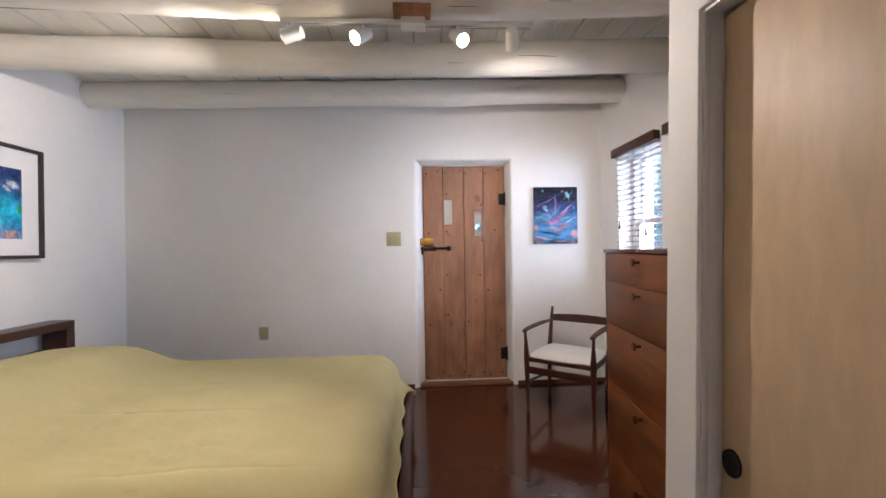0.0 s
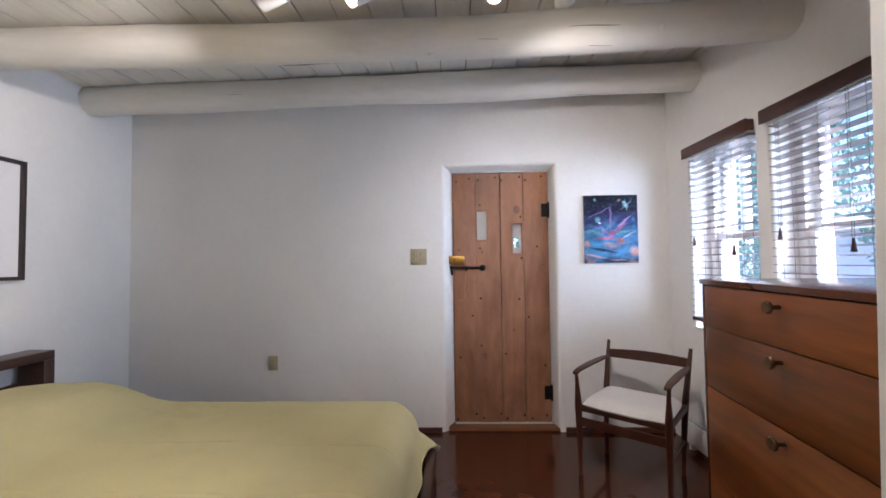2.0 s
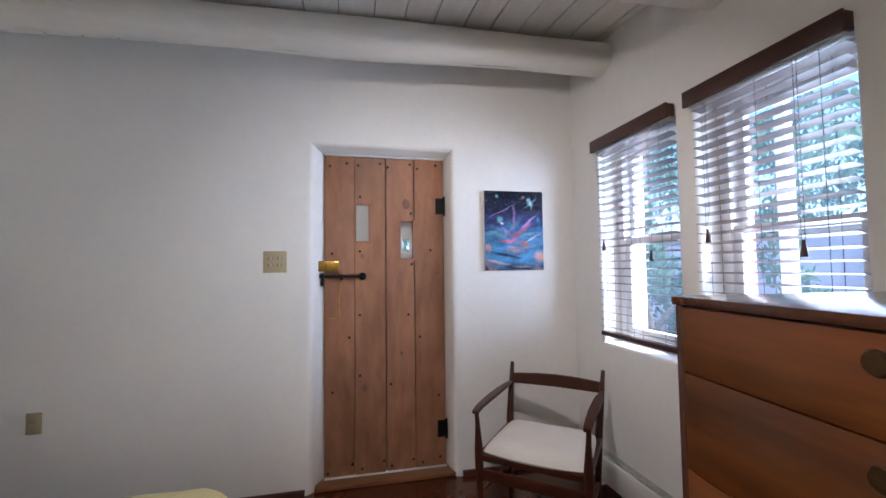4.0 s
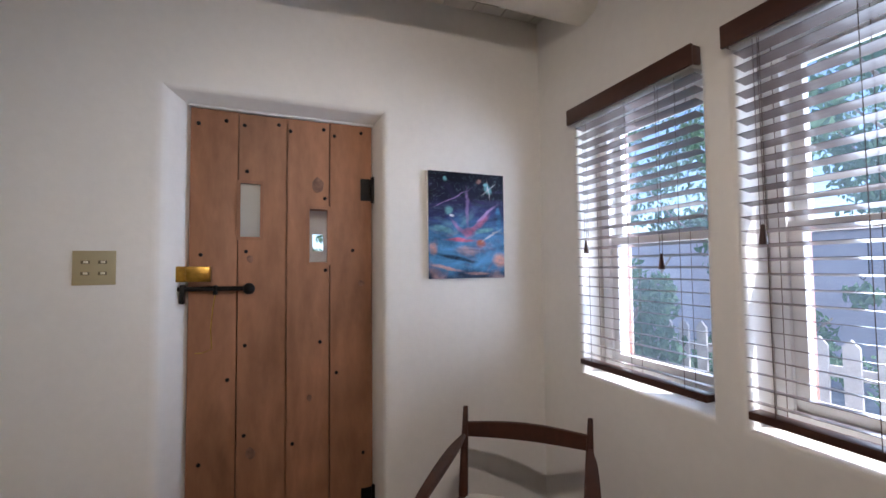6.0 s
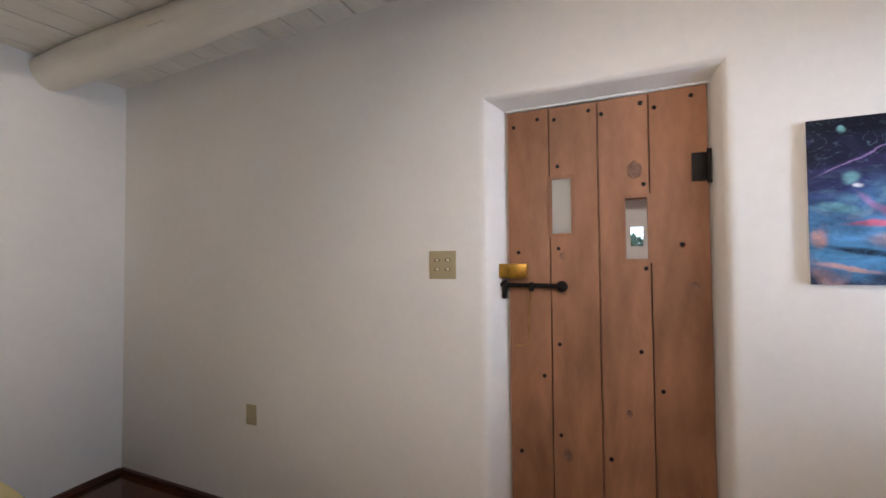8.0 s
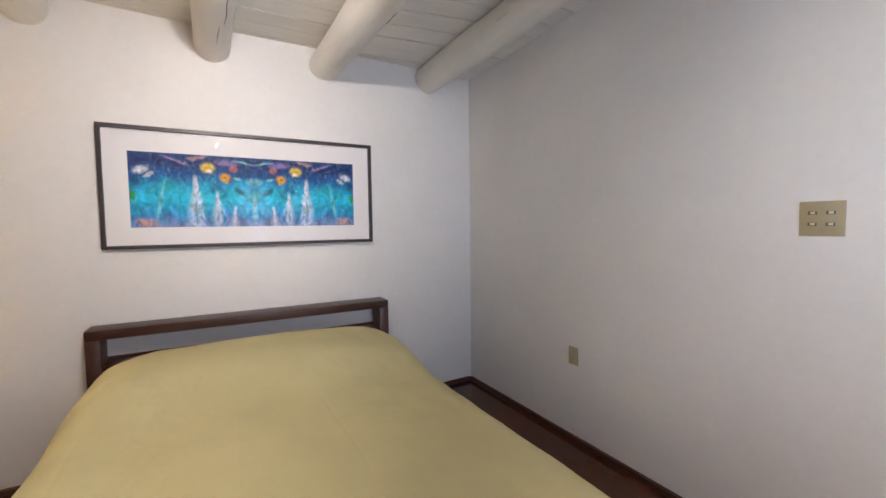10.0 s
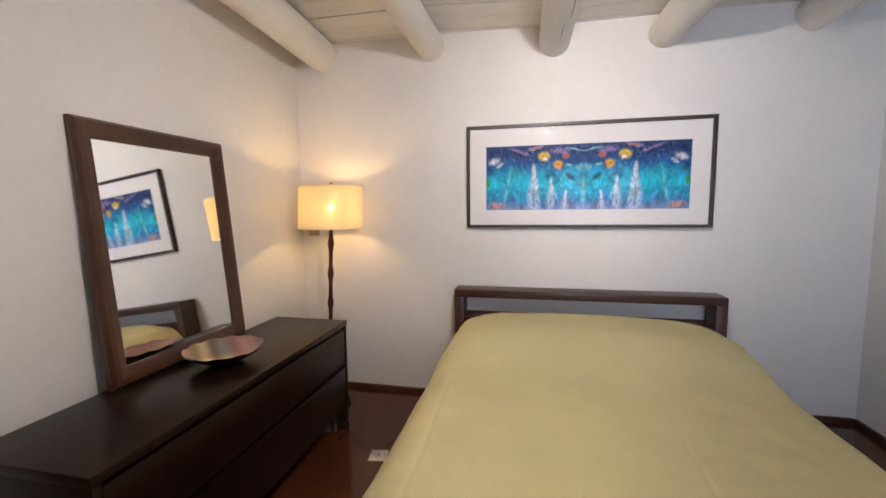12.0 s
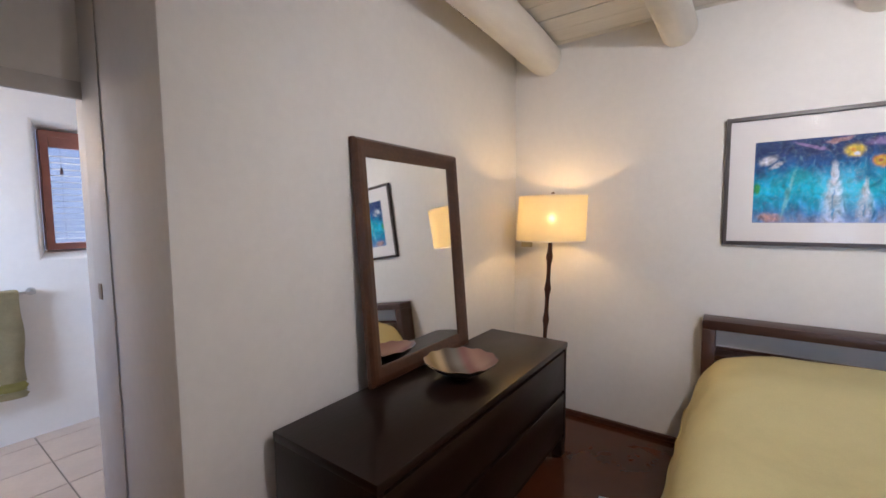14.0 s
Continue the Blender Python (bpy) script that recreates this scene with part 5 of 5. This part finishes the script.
part("socket", lathe([(0, 1.256), (0.016, 1.256), (0.018, 1.30), (0.012, 1.335), (0, 1.341)], (LX, LY, 0), 18), BRASS, lamp)
SR, SZ0, SZ1 = 0.208, 1.226, 1.497
bm = lathe([(SR * 1.0, SZ0), (SR * 0.985, SZ1), (SR * 0.985 - 0.002, SZ1), (SR - 0.002, SZ0), (SR, SZ0)], (LX, LY, 0), 56)
shade = part("shade", bm, SHADE, lamp, "cream linen drum shade")
for z in (SZ0, SZ1):
    part("shade_ring", lathe([(SR - 0.004, z - 0.003), (SR + 0.001, z - 0.003), (SR + 0.001, z + 0.003), (SR - 0.004, z + 0.003), (SR - 0.004, z - 0.003)], (LX, LY, 0), 56), CUSHION, shade)
for k in range(3):
    w = 2 * math.pi * k / 3 + 0.4
    part("spider", tube([(LX, LY, SZ1 - 0.015), (LX + (SR - 0.006) * math.cos(w), LY + (SR - 0.006) * math.sin(w), SZ1 - 0.004)], 0.0018, 6), BRASS, lamp)
part("harp", tube([(LX, LY, 1.30)] + [(LX + 0.05 * math.sin(math.pi * k / 8), LY, 1.30 + 0.18 * k / 8) for k in range(1, 8)] + [(LX, LY, SZ1 - 0.012)], 0.0018, 6), BRASS, lamp)
part("finial", lathe([(0, SZ1 - 0.016), (0.005, SZ1 - 0.014), (0.005, SZ1 + 0.004), (0.011, SZ1 + 0.008), (0.012, SZ1 + 0.018), (0.0, SZ1 + 0.028)], (LX, LY, 0), 14), AGED_BRASS, lamp)
part("bulb", lathe([(0, 1.342), (0.009, 1.345), (0.015, 1.353), (0.0165, 1.362), (0.014, 1.371), (0.008, 1.377), (0, 1.379)], (LX, LY, 0), 20), LAMP_BULB, lamp, "lit warm bulb")
# the lamp leans a little to the north
for c in lamp.children:
    for k in [c] + list(c.children):
        for v in k.data.vertices:
            v.co.y += 0.045 * (v.co.z - 1.36)

# ---- bathroom beyond the hall ----
BS = -2.265
whole("bath_wall_west", box(-1.62, -1.5, BS - 0.3, HALL_S - 0.12, -0.05, 2.75), PLASTER, "plain bathroom wall", "wall", kind="structure")
# the opening in this unseen wall is added to hold the fill lamp
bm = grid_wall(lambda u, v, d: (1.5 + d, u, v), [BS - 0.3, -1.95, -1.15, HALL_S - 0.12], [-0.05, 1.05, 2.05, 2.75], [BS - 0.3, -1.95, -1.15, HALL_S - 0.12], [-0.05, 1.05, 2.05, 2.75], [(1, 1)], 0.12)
whole("bath_wall_east", bm, PLASTER, "plain unseen bathroom wall with an opening added for fill light", "wall", kind="structure")
BWX0, BWX1, BWZ0, BWZ1 = -0.86, -0.375, 1.175, 1.955
fu = [-1.5, BWX0 - 0.02, BWX1 + 0.05, 1.5]
fv = [-0.05, BWZ0 - 0.05, BWZ1 + 0.04, 2.75]
bm = grid_wall(lambda u, v, d: (u, BS - d, v), fu, fv, [-1.5, BWX0, BWX1, 1.5], [-0.05, BWZ0, BWZ1, 2.75], [(1, 1)], 0.16, rounding=0.02)
whole("bath_wall_south", bm, PLASTER, "white bathroom wall with a small window", "wall", kind="structure")
whole("bath_ceiling", box(-1.5, 1.5, BS - 0.1, HALL_S - 0.12, 2.32, 2.40), PLASTER, "white bathroom ceiling", "ceiling", kind="structure")
bw = thing("window_3", (-0.59, BS - 0.12, 1.2), "small bathroom window in a red-brown wooden frame", "window", kind="structure")
part("frame", frame_ring(lambda u, v, d: (u, BS - 0.095 - d, v), BWX0 + 0.001, BWX1 - 0.001, BWZ0 + 0.001, BWZ1 - 0.001, 0.042, 0.06), RED_FRAME, bw, "red-brown wooden frame")
g = part("pane", box(BWX0 + 0.044, BWX1 - 0.044, BS - 0.150, BS - 0.147, BWZ0 + 0.044, BWZ1 - 0.044), PANE, bw)
g.visible_shadow = False
bb = thing("bathroom_blind", (-0.59, BS - 0.12, 1.9), "small wooden blind with open slats in the bathroom window", "blind")
part("valance", box(BWX0 + 0.043, BWX1 - 0.043, BS - 0.112, BS - 0.092, BWZ1 - 0.11, BWZ1 - 0.042, 0.002), RED_FRAME, bb)
for k in range(14):
    z = BWZ0 + 0.07 + k * 0.042
    part("slat", box(BWX0 + 0.046, BWX1 - 0.046, BS - 0.145, BS - 0.105, z, z + 0.0022), CUSHION, bb)
for xx in (BWX0 + 0.10, BWX1 - 0.10):
    part("cord", tube([(xx, BS - 0.104, BWZ0 + 0.06), (xx, BS - 0.104, BWZ1 - 0.1)], 0.001, 5), CORD, bb)
part("tassel", lathe([(0, 0.03), (0.006, 0.024), (0.010, -0.015), (0.0, -0.02)], (BWX1 - 0.10, BS - 0.098, 1.69), 10), VALANCE, bb)
bar = thing("towel_bar", (0.0, BS + 0.05, 0.93), "brushed steel towel bar on the bathroom wall", "towel bar")
part("rod", tube([(-0.275, BS + 0.06, 0.93), (0.42, BS + 0.06, 0.93)], 0.008, 12), STEEL, bar)
for xx in (-0.265, 0.41):
    part("post", tube([(xx, BS + 0.0005, 0.93), (xx, BS + 0.006, 0.93), (xx, BS + 0.010, 0.93), (xx, BS + 0.074, 0.93)], [0.024, 0.024, 0.013, 0.013], 18), STEEL, bar)
towel = thing("towel", (0.0, BS + 0.06, 0.93), "folded olive-yellow bath towel over the steel bar", "towel")


def towel_sheet(z0, z1, off):
    bm = bmesh.new()
    rows = []
    for i in range(25):
        u = i / 24
        col = []
        for j in range(19):
            v = j / 18
            z = z0 + (z1 - z0) * v
            y = BS + 0.06 + off + 0.012 * math.sin(u * 11 + 1.5 * v) * (1 - v * 0.7)
            col.append(bm.verts.new((-0.205 + 0.34 * u + 0.006 * math.sin(v * 9), y, z)))
        rows.append(col)
    for i in range(24):
        for j in range(18):
            bm.faces.new((rows[i][j], rows[i + 1][j], rows[i + 1][j + 1], rows[i][j + 1]))
    r = bmesh.ops.solidify(bm, geom=bm.faces[:], thickness=0.012)
    return bm


part("front_fold", towel_sheet(0.40, 0.942, 0.022), TOWEL, towel)
part("woven_band", towel_sheet(0.345, 0.399, 0.022), TOWEL_BAND, towel)
part("hem", towel_sheet(0.30, 0.344, 0.022), TOWEL, towel)
part("back_fold", towel_sheet(0.42, 0.942, -0.028), TOWEL, towel)
part("top_fold", box(-0.20, 0.13, BS + 0.030, BS + 0.086, 0.9405, 0.954, 0.006), TOWEL, towel)
blamp = thing("bathroom_wall_light", (0.55, BS + 0.05, 1.85), "small lit warm wall light in the bathroom", "wall light")
part("plate", box(0.50, 0.60, BS, BS + 0.02, 1.80, 1.92, 0.004), STEEL, blamp)
part("globe", lathe([(0, -0.05), (0.03, -0.042), (0.05, -0.01), (0.05, 0.01), (0.03, 0.042), (0, 0.05)], (0.55, BS + 0.075, 1.86), 20), emitter("bath_globe", (1, 0.66, 0.33), 16.0), blamp)

whole("garden_wall", box(-4.0, 3.0, -6.3, -6.0, -0.22, 2.6, 0.05), GREY_STUCCO, "blue-grey stucco garden wall behind the bathroom", "wall", kind="structure")

# ---- garden outside the windows ----
whole("ground", flat([(-300, -300, -0.22), (300, -300, -0.22), (300, 300, -0.22), (-300, 300, -0.22)]), GRAVEL, "pale gravel garden ground", "ground", kind="structure")
yard_wall = thing("stucco_wall", (6.8, 5.5, -0.22), "mauve-tan stucco garden wall across the yard", "wall")
part("wall", box(6.6, 6.95, -2.0, 14.0, -0.22, 1.72, 0.06, segments=3), ADOBE, yard_wall)
part("coping", box(6.55, 7.0, -2.0, 14.0, 1.721, 1.80, 0.02), ROOFING, yard_wall)
part("hook", tube([(6.598, 4.35, 1.55), (6.585, 4.35, 1.2), (6.585, 4.40, 1.12), (6.585, 4.46, 1.18)], 0.006, 6), IRON, yard_wall, "thin iron hanging hook")
fence = thing("picket_fence", (3.6, 3.5, -0.22), "white wooden picket fence in the garden", "fence")
for k in range(24):
    yy = 1.6 + k * 0.16
    bm = bmesh.new()
    vs = [bm.verts.new((x, yy + y, z)) for x in (3.60, 3.62) for y, z in ((0, -0.22), (0.085, -0.22), (0.085, 0.80), (0.0425, 0.85), (0, 0.80))]
    bm.faces.new(vs[:5])
    bm.faces.new(vs[5:][::-1])
    for q in range(5):
        bm.faces.new((vs[q], vs[(q + 1) % 5], vs[5 + (q + 1) % 5], vs[5 + q]))
    part("picket", bm, FENCE_PAINT, fence)
for z in (0.02, 0.60):
    part("rail", box(3.621, 3.65, 1.6, 5.45, z, z + 0.07, 0.003), FENCE_PAINT, fence)
for yy in (3.2, 4.6, 6.0):
    post = thing("porch_post", (2.9, yy, -0.22), "white painted wooden porch post", "post", "porch posts")
    part("shaft", box(2.865, 2.935, yy - 0.035, yy + 0.035, -0.20, 2.4, 0.006), WHITE_WOOD, post)
    part("foot", box(2.83, 2.97, yy - 0.07, yy + 0.07, -0.22, -0.06, 0.006), WHITE_WOOD, post)


def leaves(name, centre, size, n, leaf, seed):
    """A crown of many single leaves set in uneven clumps."""
    rk = random.Random(seed)
    bm = bmesh.new()
    clumps = [(Vector((rk.gauss(0, 0.42), rk.gauss(0, 0.42), rk.gauss(0, 0.42))), rk.uniform(0.16, 0.34)) for _ in range(26)]
    for _ in range(n):
        c, r = rk.choice(clumps)
        p = Vector((rk.gauss(0, 1), rk.gauss(0, 1), rk.gauss(0, 1))).normalized() * r * rk.uniform(0.5, 1.0) + c
        p = Vector((p.x * size[0], p.y * size[1], p.z * size[2])) + Vector(centre)
        e = Euler((rk.uniform(0, 6.3), rk.uniform(0, 6.3), rk.uniform(0, 6.3))).to_matrix()
        s = leaf * rk.uniform(0.6, 1.3)
        q = [bm.verts.new(p + e @ Vector(v)) for v in ((-s, 0, 0), (-0.2 * s, -0.45 * s, 0.08 * s), (s, 0, 0), (-0.2 * s, 0.45 * s, 0.08 * s))]
        bm.faces.new((q[0], q[1], q[2]))
        bm.faces.new((q[0], q[2], q[3]))
    return bm


for nm, lab, cat, (px, py), base, trunk_h, centre, size, n, leaf, seed in (
        ("shrub", "leafy green garden shrub outside the window", "shrub", (3.15, 4.75), -0.22, 0.9, (3.15, 4.75, 0.95), (0.85, 0.9, 1.15), 9000, 0.042, 3),
        ("shrub", "leafy green garden shrub outside the window", "shrub", (4.6, 4.3), -0.22, 0.7, (4.6, 4.3, 0.45), (0.7, 0.8, 0.6), 3200, 0.045, 5),
        ("tree", "tall leafy garden tree against the sky", "tree", (5.4, 8.7), -0.22, 3.2, (5.4, 8.7, 3.6), (2.0, 2.2, 1.7), 2600, 0.07, 8),
        ("tree", "tall leafy garden tree against the sky", "tree", (5.6, 3.3), -0.22, 3.4, (5.6, 3.3, 3.9), (1.7, 1.6, 1.4), 1700, 0.07, 12),
        ("tree", "tall leafy garden tree beyond the stucco wall", "tree", (8.6, 4.4), -0.22, 2.6, (8.6, 4.4, 3.3), (2.0, 1.9, 2.0), 5200, 0.075, 21),
        ("tree", "tall leafy garden tree beyond the stucco wall", "tree", (8.4, 7.6), -0.22, 2.6, (8.4, 7.6, 3.2), (2.0, 1.9, 1.9), 5200, 0.075, 22),
        ("tree", "tall leafy garden tree beyond the stucco wall", "tree", (8.2, 11.0), -0.22, 2.8, (8.2, 11.0, 3.4), (2.1, 2.1, 2.0), 4600, 0.08, 23),
        ("tree", "tall leafy garden tree beyond the stucco wall", "tree", (8.8, 1.4), -0.22, 2.6, (8.8, 1.4, 3.4), (1.9, 1.8, 1.9), 4200, 0.075, 24),
        ("shrub", "leafy green shrub beyond the plank door", "shrub", (0.9, 6.6), -0.22, 0.9, (0.9, 6.6, 1.0), (0.9, 0.8, 1.1), 4200, 0.05, 15)):
    tr = thing(nm, (px, py, base), lab, cat)
    part("trunk", tube([(px, py, base), (px + 0.03, py + 0.02, base + trunk_h * 0.5), (px, py, base + trunk_h)], [0.05 + trunk_h * 0.03, 0.03 + trunk_h * 0.025, 0.02 + trunk_h * 0.012], 10), BARK, tr)
    rk = random.Random(seed)
    for k in range(5):
        w = k * 1.3
        h0 = base + trunk_h * (0.6 + 0.08 * k)
        part("limb", tube([(px, py, h0), (px + 0.3 * size[0] * math.cos(w), py + 0.3 * size[1] * math.sin(w), h0 + 0.3 * size[2]), (px + 0.6 * size[0] * math.cos(w), py + 0.6 * size[1] * math.sin(w), h0 + 0.7 * size[2])],
                          [0.03 + 0.008 * trunk_h, 0.02, 0.008], 8), BARK, tr)
    part("crown", leaves("crown", centre, size, n, leaf, seed), LEAF, tr)

# ---- bathroom floor tiles, last ----
bf = whole("bath_floor", box(-1.5, 1.5, BS - 0.05, HALL_S - 0.121, -0.12, -0.006), GROUT, "grey grout bed under the bathroom tiles", "floor", kind="structure")
tile_me = None
TS = 0.325
for i in range(-4, 6):
    for j in range(0, 5):
        cx, cy = -0.225 + TS * (i + 0.5), -1.81 + TS * (j + 0.5 - 2)
        if not (-1.5 < cx - TS / 2 and cx + TS / 2 < 1.5):
            continue
        if tile_me is None:
            bm = box(-TS / 2 + 0.0035, TS / 2 - 0.0035, -TS / 2 + 0.0035, TS / 2 - 0.0035, -0.0055, 0.0, 0.0015, segments=1)
            bmesh.ops.recalc_face_normals(bm, faces=bm.faces)
            tile_me = bpy.data.meshes.new("tile")
            bm.to_mesh(tile_me)
            bm.free()
            tile_me.materials.append(TILE)
        ob = new("tile", tile_me)
        ob.location = (cx, cy, 0.0)
        ob.parent = bf
